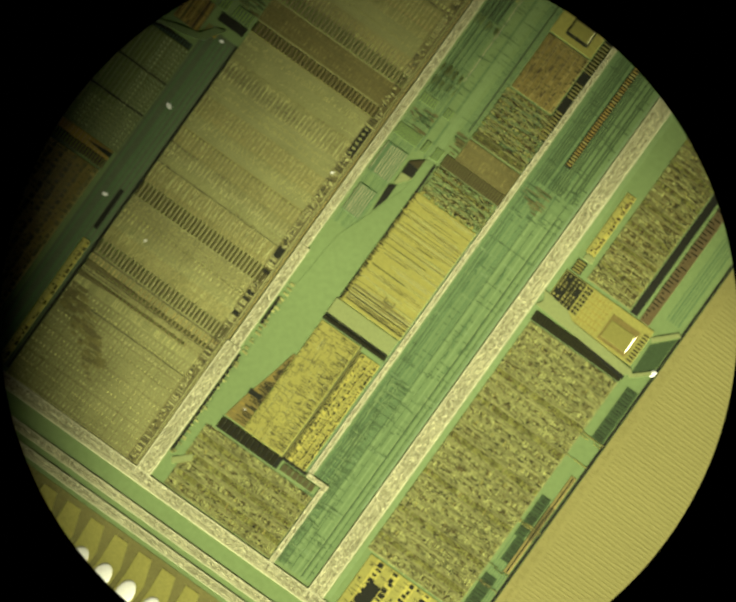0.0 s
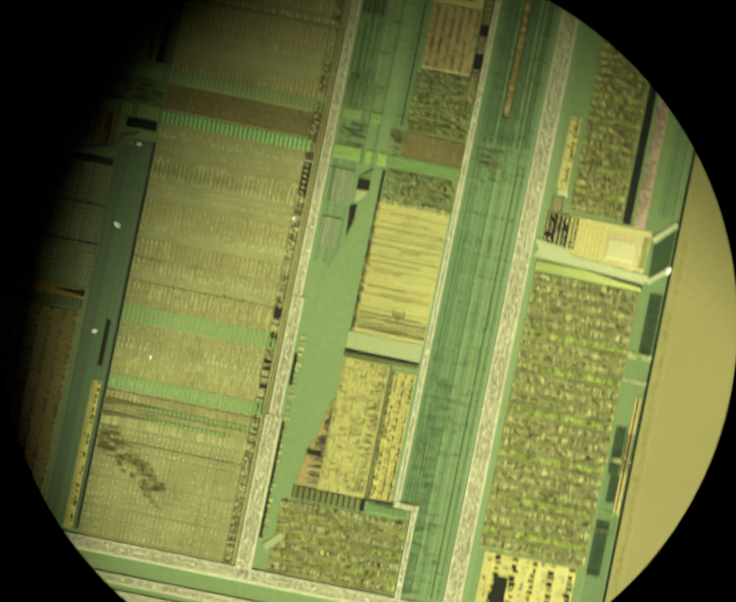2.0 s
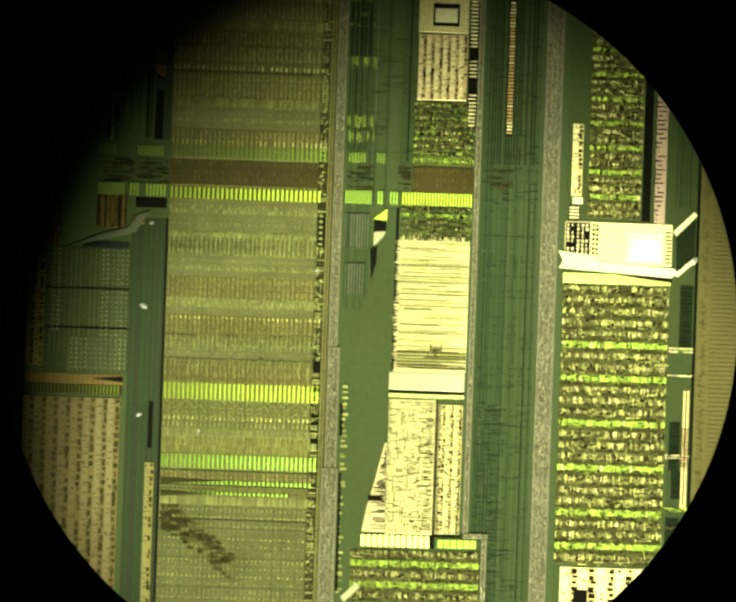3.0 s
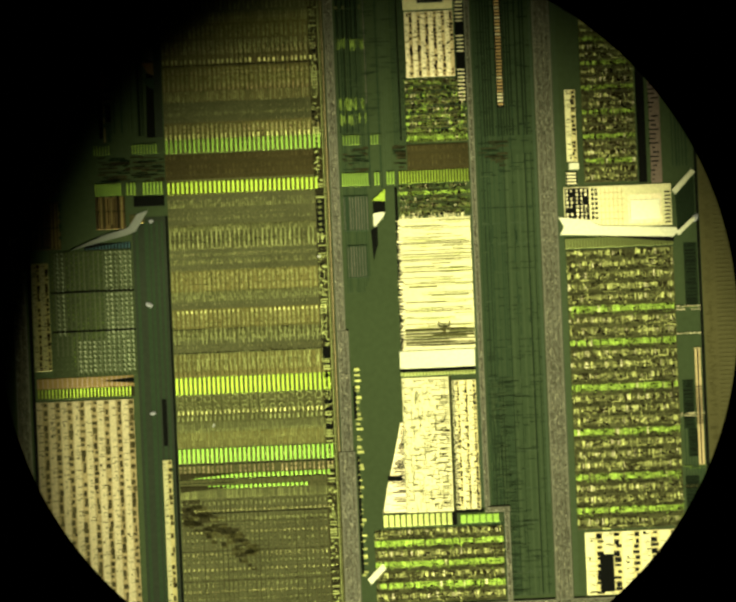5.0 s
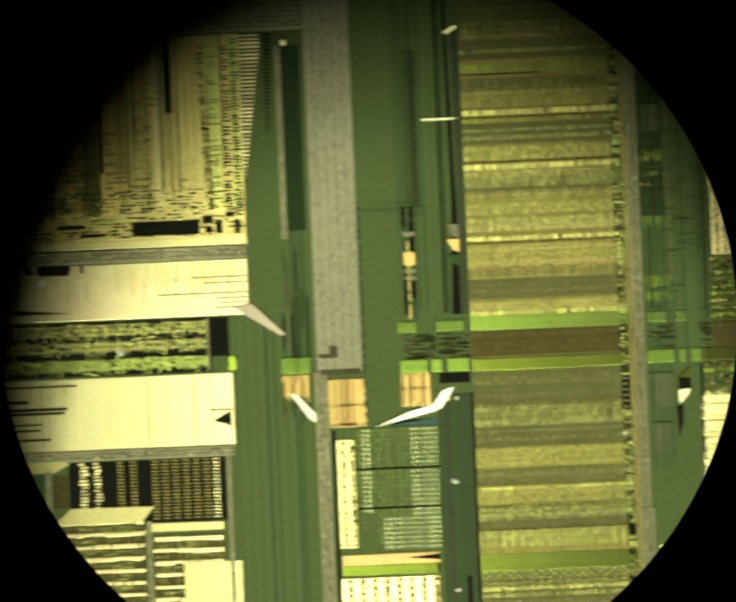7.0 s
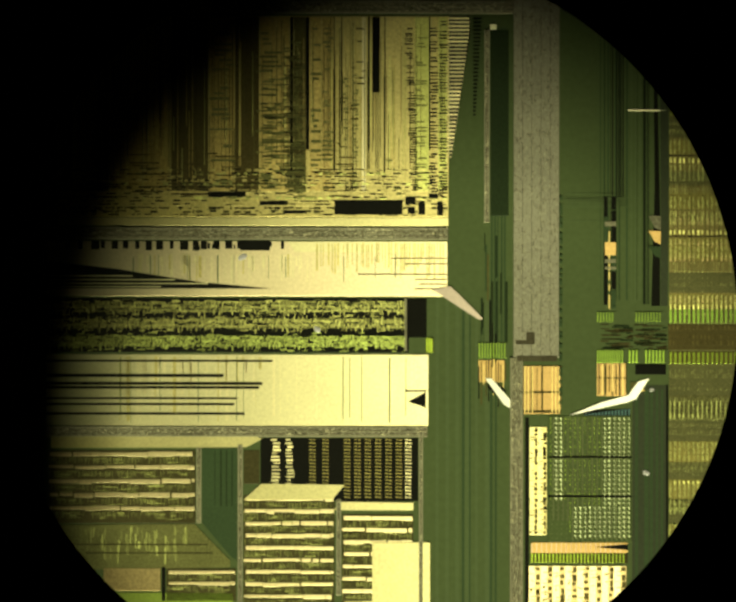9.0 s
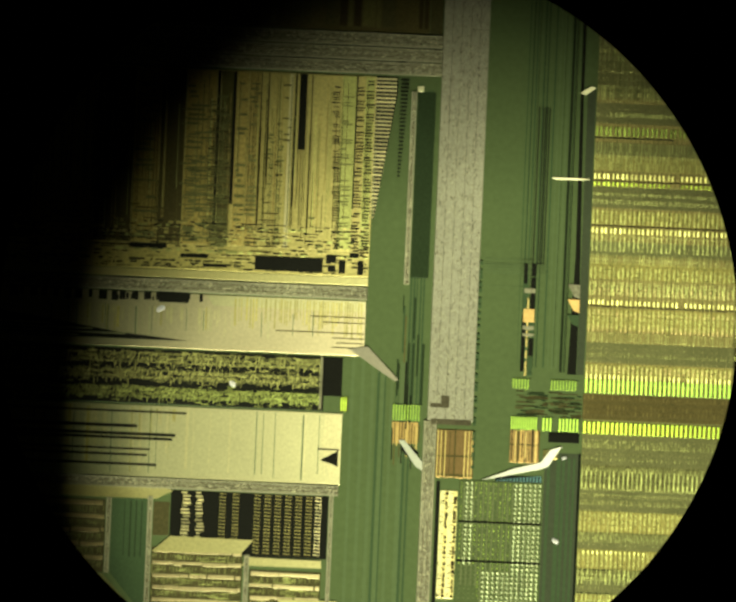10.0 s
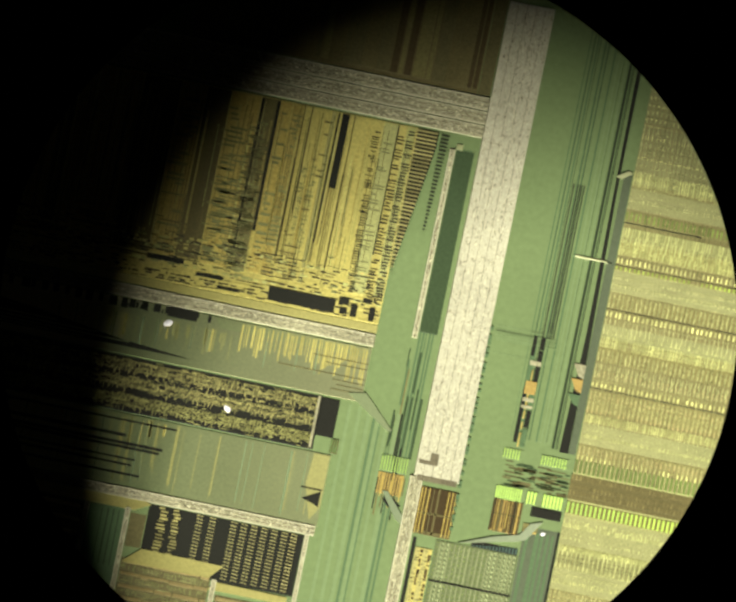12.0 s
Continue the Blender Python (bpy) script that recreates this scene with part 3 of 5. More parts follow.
for y0, y1 in ((92, 118), (150, 158), (206, 214), (222, 228), (258, 268), (-222, -150)):
    part("dark_pit", Shape().slab(-101, y0, -85, y1, 3.4, 6), BLACK, dec)
for k in range(6):
    part("pale_chip", Shape().prism([(-99, -218 + k * 12), (-92, -220 + k * 12), (-89, -215 + k * 12), (-96, -213 + k * 12)], 6, 6.8), OLIVE_BAR, dec)

# ---- metal buses ----
bus("metal_bus", -70, -1250, -50, 60, "narrow grain-flecked aluminium bus", 1)
bus("metal_bus", -70, 60, -44, 318, "grain-flecked aluminium bus", 2)
bus("metal_bus", -76, 318, -40, 668, "broad grain-flecked aluminium bus", 3)
bus("metal_bus", 230, -1250, 241, 448, "thin grey aluminium bus", 1)
bus("metal_bus", 230, 448, 284, 460, "thin grey bus, bent sideways", 0)
bus("metal_bus", 271, 460, 282, 668, "thin grey aluminium bus", 1)
bus("metal_bus", 373, -1250, 412, 668, "broad grain-flecked aluminium bus", 3)
bus("ground_bus", -800, 650, 640, 680, "long grey aluminium bus along the die edge", 2, False)
bus("ground_bus", -800, 718, 640, 738, "long grey aluminium bus along the die edge", 1, False)
bus("ground_bus", -800, 752, 640, 772, "long grey aluminium bus along the die edge", 1, False)

# ---- between the memory and the long green channel ----
lines("fine_wiring", -46, -1100, 10, -20, 4.3, 0.45, OXIDE_DARK, chip, 3, True, 0.6, 0.25, "fine dark vertical wiring")
lines("fine_wiring", -46, -560, 8, -20, 7.1, 0.25, OXIDE_LIGHT, chip, 3.6, True, 0.6, 0.3, "fine light vertical wiring")
for y0, y1, a, b in ((-800, -738, -52, 6), (-226, -150, -44, 10), (-120, -50, -40, 4), (-1010, -960, -46, 8)):
    g = rect("grey_pad", a, y0, b, y1, 0, 4.2, OXIDE_DARK, chip, "grey-green striped pad")
    lines("pad_line", a + 1, y0 + 2, b - 1, y1 - 2, 6, 0.5, BUS, g, 5.2, True, 0.5, 0.2)
for k in range(16):
    y = -1080 + k * 30 + rnd.uniform(-8, 8)
    cells("stub", -46, y, 10, y + rnd.uniform(5, 16), rnd.choice((CELL_MID, OXIDE_DARK, STREAK, OXIDE_DARK)), chip, 5, 2, 3.0, 0.6)
lines("channel_wiring", 46, -1250, 64, -240, 6, 0.5, OXIDE_LIGHT, chip, 2, True, 0.3, 0, "pale lines along the channel")
lines("channel_wiring", 14, -1250, 46, -240, 8, 0.4, OXIDE_DARK, chip, 2, True, 0.5, 0.2, "dark lines along the channel")
lines("channel_wiring", 66, -1250, 100, -320, 5, 0.4, OXIDE_DARK, chip, 2, True, 0.5, 0.1, "dark lines along the channel")

long_channel = part("green_channel", Shape().prism([(19, -85), (-14, 0), (-26, 158), (-27, 458), (-29, 588), (-8, 574), (10, 556), (55, 261), (60, 100), (70, -172), (62, -240), (46, -240), (44, -160)], 0, 1.6), OXIDE, chip, "plain smooth green channel with slanting ends")
part("channel_edge", Shape().slab(66, -240, 72, 150, 0, 3), BLACK, chip, "dark edge of the channel")
part("notch", Shape().slab(19, -215, 45, -188, 0, 5), BLACK, chip, "black square notch")
part("gold_corner", Shape().prism([(18, -214), (46, -237), (45, -212)], 5, 6), GLINT, chip, "yellow-green triangular corner")
part("white_corner", Shape().prism([(19, -186), (45, -190), (40, -178), (22, -158), (19, -160)], 1.6, 5), WHITE, chip, "white metal corner")
part("dark_corner", Shape().prism([(12, -150), (27, -158), (27, -122), (16, -84)], 1.6, 4), BLACK, chip, "black wedge at the channel")
s = Shape()
for k in range(38):
    y = 140 + k * 12 + rnd.uniform(-4, 4)
    s.slab(-36, y, -36 + rnd.uniform(3, 14), y + rnd.uniform(2, 6), 1.6, 4)
part("channel_stub", s, CELL, chip, "small pale metal stubs along the bus", "stuff")
# shade along the bus, drawn as a black strip
part("channel_shadow", Shape().slab(-40, 180, -33, 250, 0, 4).slab(-38, 330, -32, 580, 0, 4), BLACK, chip, "black strip laid in as shade beside the bus")
part("white_foot", Shape().prism([(-26, 592), (8, 560), (14, 572), (-18, 604)], 1, 5), WHITE, chip, "white metal foot")

# dark mesh of wires above the crossing band
lines("mesh_wire", -44, -1250, 12, -360, 6.5, 0.55, SHADE, chip, 0.9, True, 0.9, 0.2, "close dark wiring")
lines("mesh_wire", -42, -1250, 6, -560, 9.5, 0.5, BLACK, chip, 1.0, True, 0.9, 0.3, "close black wiring")
lines("mesh_wire", 14, -1250, 42, -420, 11, 0.3, BUS, chip, 1.0, True, 0.9, 0.5, "thin grey wiring")
lines("mesh_wire", 66, -1250, 98, -340, 6.0, 0.5, BLACK, chip, 0.9, True, 0.9, 0.3, "close black wiring")
s, s2 = Shape(), Shape()
for k in range(300):
    x, y = rnd.uniform(-44, 96), rnd.uniform(-1000, -340)
    (s if k % 3 else s2).slab(x, y, min(x + rnd.uniform(4, 34), 98), y + rnd.uniform(0.8, 1.8), 0.9, 1.5)
part("mesh_bar", s, WIRE, chip, "short dark cross wires", "stuff")
part("mesh_bar", s2, OXIDE_LIGHT, chip, "short pale cross wires", "stuff")
for y, n in ((-700, 12), (-560, 9), (-432, 14), (-400, 8)):
    s = Shape()
    for k in range(n * 2):
        x = rnd.uniform(-44, 12)
        s.slab(x, y + rnd.uniform(-3, 6), x + rnd.uniform(0.9, 2.2), y + rnd.uniform(12, 26), 0.9, 1.6)
    part("tick_strip", s, GLINT_DULL, chip, "short green ticks", "stuff")
s = Shape()
for k in range(120):
    x, y = rnd.uniform(246, 366), rnd.uniform(-900, -250)
    s.slab(x, y, min(x + rnd.uniform(4, 30), 368), y + rnd.uniform(1.2, 2.6), 0.6, 1.3)
part("mesh_bar", s, SHADE, chip, "short dark cross wires", "stuff")

# ---- middle column ----
beads("cream_block", 102, -612, 206, -472, 6, 8, "cream metal block with beaded columns", CREAM_TAN)
top = rect("cream_block", 100, -690, 206, -616, 0, 4, CREAM, chip, "cream metal block round a bright pad")
part("pad_frame", Shape().slab(130, -678, 186, -630, 4, 5), BLACK, top)
part("pad", Shape().slab(134, -668, 182, -638, 5, 6.5, 1), PAD, top, "bright white bond pad")
for y in (-735, -718, -704):
    rect("striped_bar", 98, y, 212, y + 8, 0, 4, rnd.choice((CREAM, CELL)), chip, "short cream metal bar")
logic("logic_block", 96, -850, 226, -742, 5, "brownish standard-cell logic block", CELL, (1,), step=5)
rect("gold_block", 84, -910, 150, -850, 0, 4, CREAM, chip, "plain cream metal block")
logic("logic_block", 96, -1240, 226, -915, 12, "dim standard-cell logic block", CELL, (4, 9), step=5)
beads("gold_column", 46, -890, 62, -790, 1, 9, "narrow gold column with dark gaps", ORANGE)
lad = rect("ladder", 209, -690, 229, -414, 0, 3.5, BLACK, chip, "black ladder with cream rungs")
for k in range(34):
    y = -686 + k * 8
    if not -590 < y < -560 and not -520 < y < -490:
        part("rung", Shape().slab(211, y, 227, y + 2.6, 3.5, 5, 0.3), CREAM_CELL, lad)
logic("logic_block", 96, -468, 228, -333, 9, "green-flecked standard-cell logic", GLINT_CELL, (8,), OXIDE_DARK, 4.5, 0.8)
logic("logic_block", 74, -244, 228, -176, 5, "thin green-flecked logic rows", GLINT_DULL, (1,), OXIDE, 4.5, 0.55)

rom = rect("bright_block", 72, -172, 225, 108, 0, 4, CREAM, chip, "bright cream metal block of horizontal stripes")
y = -168
while y < 104:
    h = rnd.choice((1.4, 1.8, 2.4, 3.5))
    a = 73 + (rnd.uniform(0, 70) if rnd.random() < 0.6 else 0)
    b = 224 - (rnd.uniform(0, 80) if rnd.random() < 0.6 else 0)
    part("dark_stripe", Shape().slab(a, y, b, y + h * 0.8, 4, 4.6), rnd.choice((STREAK, CELL_DARK, STREAK, OLIVE_BAR, OLIVE_BAR, BLACK)), rom)
    y += rnd.choice((4, 5, 6, 8, 13))
for k in range(70):
    yy, q = rnd.uniform(-168, 62), rnd.uniform(74, 200)
    part("fine_stripe", Shape().slab(q, yy, min(q + rnd.uniform(12, 90), 224), yy + rnd.uniform(0.9, 1.8), 4, 4.4), rnd.choice((CELL, OLIVE_BAR, CELL_MID, CELL)), rom)
for yy, n in ((-122, 26), (22, 26), (90, 26)):
    s = Shape()
    for i in range(n):
        s.slab(80 + i * 5.5, yy, 83 + i * 5.5, yy + 6, 4, 5.2, 0.3)
    part("stud_row", s, CELL_DARK, rom, "row of tiny dark studs", "stuff")
for k in range(6):
    part("dark_stripe", Shape().slab(76, 66 + k * 6.2, 224 - rnd.choice((0, 0, 40)), 68.6 + k * 6.2, 4, 4.7), rnd.choice((STREAK, CELL_DARK, BLACK)), rom)
for k in range(5):
    part("olive_stripe", Shape().slab(76, 69 + k * 6.2, 224 - rnd.uniform(0, 60), 70.6 + k * 6.2, 4, 4.5), OLIVE_BAR, rom)
part("cup_mark", Shape().prism([(147, 48), (150, 48), (150, 58), (170, 58), (170, 48), (173, 48), (173, 62), (147, 62)], 4.7, 5.4), STREAK, rom, "small dark cup mark")
part("cup_stem", Shape().slab(156, 62, 163, 76, 4.7, 5.3), CELL_DARK, rom, "stem of the cup mark")
part("tan_patch", Shape().slab(172, 64, 224, 72, 4, 4.5), OLIVE_BAR, rom, "olive metal patch")
s = Shape()
for k in range(60):
    q = rnd.uniform(76, 222)
    s.slab(q, -172 - rnd.uniform(2, 14), q + rnd.uniform(0.8, 1.8), -170, 2, 4.4)
part("spike", s, CREAM, rom, "fine cream spikes along the upper edge", "stuff")
s = Shape()
for k in range(40):
    s.slab(70 - rnd.uniform(0, 4), -168 + k * 7, 76, -164 + k * 7, 2, 5)
part("ragged_edge", s, CREAM_CELL, rom, "", "stuff")
s = Shape()
for k in range(34):
    t = -166 + k * 8 + rnd.uniform(-2, 2)
    s.slab(66, t, 72 + rnd.uniform(0, 6), t + rnd.uniform(1.5, 4), 2, 5.2)
part("dark_edge", s, BLACK, rom, "black ragged edge", "stuff")
rect("bright_bar", 62, 110, 223, 147, 0, 5, WHITE, chip, "plain bright metal bar")
part("dark_line", Shape().slab(62, 148, 223, 153, 0, 3), BLACK, chip, "black line under the bright bar")
comb("green_strip", 62, 154, 223, 164, 7, "thin green ruled strip", FLASH, 0.8, BLACK)

lower = rect("cream_logic", 64, 167, 164, 454, 0, 4, CREAM, chip, "cream metal block with fine dark wiring")
for i in range(56):
    y = 172 + i * 4.95
    s = Shape()
    x = 68
    while x < 158:
        d = rnd.uniform(3, 16)
        if rnd.random() < (0.3 if x < 100 else 0.55):
            t = y + rnd.uniform(0, 5)
            s.slab(x, t, min(x + d, 161), t + rnd.uniform(1.0, 2.0), 4, 4.8)
        if rnd.random() < 0.25:
            s.slab(x, y, x + 1.1, y + rnd.uniform(4, 12), 4, 5)
        x += d + rnd.uniform(2, 8)
    part("wiring_strip", s, rnd.choice((STREAK, STREAK, CELL_DARK)), lower, "", "stuff")
s = Shape()
for k in range(64):
    y = 172 + k * 4.3
    if rnd.random() < 0.6:
        s.slab(65, y, 65 + rnd.uniform(2, 9), y + rnd.uniform(0.9, 1.8), 4, 4.9)
    if rnd.random() < 0.75:
        s.slab(162 - rnd.uniform(4, 22), y, 162, y + rnd.uniform(0.9, 1.8), 4, 4.9)
    if rnd.random() < 0.6:
        q = rnd.uniform(112, 150)
        s.slab(q, y, q + rnd.uniform(3, 14), y + rnd.uniform(1.2, 2.4), 4, 4.9)
part("edge_spike", s, BLACK, lower, "fine black spikes along both edges and the middle", "stuff")
shard = part("ragged_wedge", Shape().prism([(58, 262), (63, 262), (63, 452), (14, 452), (24, 400), (40, 340)], 0, 3.8), CREAM_TAN, chip, "ragged tan metal wedge between channel and cream block")
s, s2 = Shape(), Shape()
for k in range(46):
    y = 268 + k * 4
    left = 58 - (y - 262) * (0.23 if y < 340 else 0.24)
    d = (62 - left) * rnd.uniform(0.25, 0.9)
    if rnd.random() < (0.95 if y < 400 else 0.55):
        s.slab(62 - d, y, 62.5, y + rnd.uniform(1.4, 3.4), 3.8, 4.6)
    if rnd.random() < 0.5:
        s2.slab(left + 2, y + 1, left + rnd.uniform(5, 16), y + rnd.uniform(2, 3.4), 3.8, 4.4)
part("dark_rung", s, BLACK, shard, "black rungs", "stuff")
part("orange_rung", s2, ORANGE, shard, "orange rungs", "stuff")
part("dark_slot", Shape().slab(26, 374, 56, 386, 3.8, 5), BLACK, shard)
s, s2 = Shape(), Shape()
for k in range(60):
    x, y = rnd.uniform(70, 160), rnd.uniform(170, 444)
    d = rnd.uniform(8, 46)
    (s if k % 2 else s2).slab(x, y, x + rnd.uniform(0.9, 1.5), min(y + d, 450), 4, 4.6)
for k in range(70):
    y = rnd.uniform(170, 446)
    x = rnd.uniform(68, 150)
    (s if k % 3 else s2).slab(x, y, min(x + rnd.uniform(8, 44), 162), y + rnd.uniform(0.9, 1.6), 4, 4.5)
part("fine_wire", s, CELL_DARK, lower, "fine olive wiring", "stuff")
part("fine_wire", s2, OLIVE_BAR, lower, "fine yellow wiring", "stuff")
rect("dark_slot", 165, 166, 169, 456, 0, 3, STREAK, chip, "black slot between two cream blocks")
column = beads("beaded_column", 170, 176, 222, 452, 3, 6, "cream beaded metal column", CREAM, BLACK, True, 0.55)
s = Shape()
for k in range(56):
    s.slab(170, 178 + k * 4.9, 173 + rnd.uniform(1, 7), 180.4 + k * 4.9, 4, 5)
part("dark_rung", s, BLACK, column, "black rungs along one side", "stuff")
comb("green_comb", 12, 456, 170, 484, 12.4, "green ruled row below the cream block", FLASH, 0.82, BLACK)
comb("green_comb", 176, 462, 268, 482, 14, "flat green row below the beaded column", GLINT_MID, 0.9, OXIDE)
part("dark_slot", Shape().slab(168, 452, 228, 459, 0, 4), BLACK, chip, "black slot under the beaded column")
logic("logic_block", -8, 488, 268, 646, 7, "green-flecked standard-cell rows", CELL, (1, 3, 5), step=4.5, keep=0.85)

# ---- second green channel ----
part("channel_bed", Shape().slab(242, -1250, 372, 640, 0, 0.25), TEAL, chip, "blue-green bed of the second channel")
lines("channel_wiring", 246, -1250, 306, 640, 5.3, 0.55, OXIDE_DARK, chip, 0.4, True, 1.2, 0.3, "soft dark lines along the channel")
for x0 in (224, 366, 412):
    rect("edge_line", x0, -1250, x0 + 5, 446, 0, 1.4, TEAL_LIGHT, chip, "thin blue-green line beside the bus", 0.3)
lines("channel_wiring", 246, -1250, 368, 640, 9, 0.15, SHADE, chip, 0.8, True, 0.9, 0.6, "thin dark wiring along the channel")
lines("channel_wiring", 250, 170, 300, 640, 5, 0.4, OXIDE_DARK, chip, 2.6, True, 0.6, 0.2, "dark wiring group in the channel")
lines("channel_wiring", 262, -1250, 366, -340, 6, 0.5, SHADE, chip, 2.4, True, 0.5, 0.2, "dark wiring group in the channel")
lines("channel_wiring", 250, 175, 304, 640, 7, 0.3, SHADE, chip, 0.9, True, 0.8, 0.3, "dark wiring group in the channel")
lines("channel_wiring", 320, -300, 362, 640, 13, 0.16, SHADE, chip, 0.9, True, 0.8, 0.5, "dark lines in the channel")
lines("channel_wiring", 305, -300, 360, 640, 12, 0.3, OXIDE_LIGHT, chip, 2.2, True, 0.6, 0.3, "pale lines in the channel")
s = Shape()
for k in range(30):
    x, y = rnd.choice((268, 270, 318, 320, 322, 344, 352)) + rnd.uniform(-3, 3), rnd.uniform(-420, 180)
    s.slab(x, y, x + rnd.uniform(1.5, 4), y + rnd.uniform(8, 40), 2, 2.8)
part("dark_dash", s, OXIDE_DARK, chip, "short dark dashes in the channel", "stuff")
lad = rect("ladder", 292, -690, 308, -400, 0, 3.5, BLACK, chip, "black ladder with cream rungs")
for k in range(40):
    part("rung", Shape().slab(294, -686 + k * 7.1, 306, -682.6 + k * 7.1, 3.5, 5, 0.3), rnd.choice((CREAM_CELL, ORANGE)), lad)
s, s2 = Shape(), Shape()
for k in range(280):
    x, y = rnd.uniform(246, 290) + rnd.uniform(0, 66) * (rnd.random() < 0.25), rnd.uniform(165, 640)
    if rnd.random() < 0.7:
        (s if k % 5 else s2).slab(x, y, min(x + rnd.uniform(5, 40), 368), y + rnd.uniform(0.9, 2.2), 1.4, 1.9)
    else:
        (s if k % 5 else s2).slab(x, y, x + rnd.uniform(1, 2.4), min(y + rnd.uniform(10, 70), 642), 1.4, 1.9)
part("wire_fleck", s, WIRE, chip, "small dark wiring flecks in the channel", "stuff")
part("wire_fleck", s2, OXIDE_LIGHT, chip, "small pale wiring flecks in the channel", "stuff")
for k in range(90):
    y = rnd.uniform(-560, 640)
    cells("cross_wire", 250, y, 366, y + 1.8, rnd.choice((OXIDE_LIGHT, TEAL_LIGHT, SHADE, SHADE)), chip, 14, 0.9, 1.4, 0.5, (0.7, 1.0))

# ---- right column ----
rect("thin_channel", 413, -1250, 424, 640, 0, 1.6, OXIDE_LIGHT, chip, "thin pale green strip")
beads("cream_column", 436, -432, 459, -278, 1, 9, "narrow cream metal column")
rect("white_tab", 440, -276, 462, -262, 0, 5, WHITE, chip, "white metal tab")
s = rect("stripe_stack", 432, -258, 456, -228, 0, 3, BLACK, chip, "small stack of cream stripes")
for k in range(4):
    part("stripe", Shape().slab(434, -255 + k * 7, 454, -251.5 + k * 7, 3, 5), CREAM_CELL, s)
logic("grid_logic", 472, -1240, 585, -232, 58, "green grid of fine logic cells", CELL, tuple(range(1, 58, 3)), CELL_DARK, 5.0, 0.75)
rect("dark_column", 588, -900, 606, -228, 0, 3, BLACK, chip, "black wiring column")
lad = rect("pink_ladder", 614, -900, 638, -226, 0, 3.6, PINK_COLUMN, chip, "pink metal column with dark rungs")
s = Shape()
for k in range(70):
    s.slab(612 + rnd.uniform(0, 8), -898 + k * 9.6, 626 + rnd.uniform(-6, 10), -895 + k * 9.6, 3.6, 4.6)
part("dark_rung", s, BLACK, lad, "", "stuff")
io = rect("cream_block", 426, -224, 655, -135, 0, 4, CREAM, chip, "cream metal block round a bright pad")
part("pad_frame", Shape().slab(562, -204, 634, -142, 4, 4.8), CREAM_TAN, io)
part("pad", Shape().slab(566, -192, 630, -150, 4.8, 6.6, 1), PAD, io, "bright white bond pad")
for k in range(9):
    part("dark_rung", Shape().slab(640, -208 + k * 8, 653, -204.6 + k * 8, 4, 5), BLACK, io)
part("dark_bed", Shape().slab(428, -222, 480, -142, 4, 4.4), BLACK, io)
s = Shape()
for x in (431, 440, 452, 462, 470):
    for k in range(9):
        if rnd.random() < 0.8:
            s.slab(x, -219 + k * 8.4, x + rnd.uniform(3, 6), -213.5 + k * 8.4, 4.4, 5.4, 0.3)
part("cream_bead", s, CREAM_CELL, io, "", "stuff")
for x in (484, 492):
    s = Shape()
    for k in range(7):
        s.slab(x, -220 + k * 10 + rnd.uniform(-2, 2), x + 6, -214 + k * 10, 4, 5)
    part("dark_bead", s, BLACK, io, "", "stuff")
s = Shape()
for k in range(5):
    s.slab(500, -210 + k * 14, 555, -209 + k * 14, 4, 4.6)
for k in range(6):
    s.slab(504 + k * 9, -220, 505 + k * 9, -140, 4, 4.6)
part("fine_seam", s, ORANGE, io, "", "stuff")
part("white_bar", Shape().prism([(413, -161), (480, -153), (500, -140), (662, -130), (668, -122), (655, -110), (415, -124), (424, -140)], 2, 7), WHITE, chip, "long white metal bar")
comb("green_comb", 424, -116, 655, -92, 6.4, "cream-green ruled row under the white bar, black when turned", FLASH, 0.86, BLACK)
part("dark_bar", Shape().prism([(520, -116), (657, -116), (657, -100), (600, -106)], 3.4, 6.6), BLACK, chip, "black sliver under the white bar")
part("white_link", Shape().prism([(656, -209), (700, -252), (708, -246), (664, -200)], 1, 6), WHITE, chip, "slanting white metal link")
part("white_link", Shape().prism([(662, -118), (700, -152), (706, -146), (668, -112)], 1, 6), WHITE, chip, "slanting white metal link")
big = logic("logic_block", 426, -90, 654, 506, 25, "large block of green-flecked standard-cell rows", CELL, (5, 8, 12, 16, 20, 23), step=4.6, keep=0.85)
beads("cream_block", 440, 512, 640, 646, 5, 13, "cream metal block with dark gaps", CREAM, BLACK, True, 0.7)
part("dark_pit", Shape().slab(470, 560, 500, 640, 4, 5.2), BLACK, chip, "black pit in the cream block")

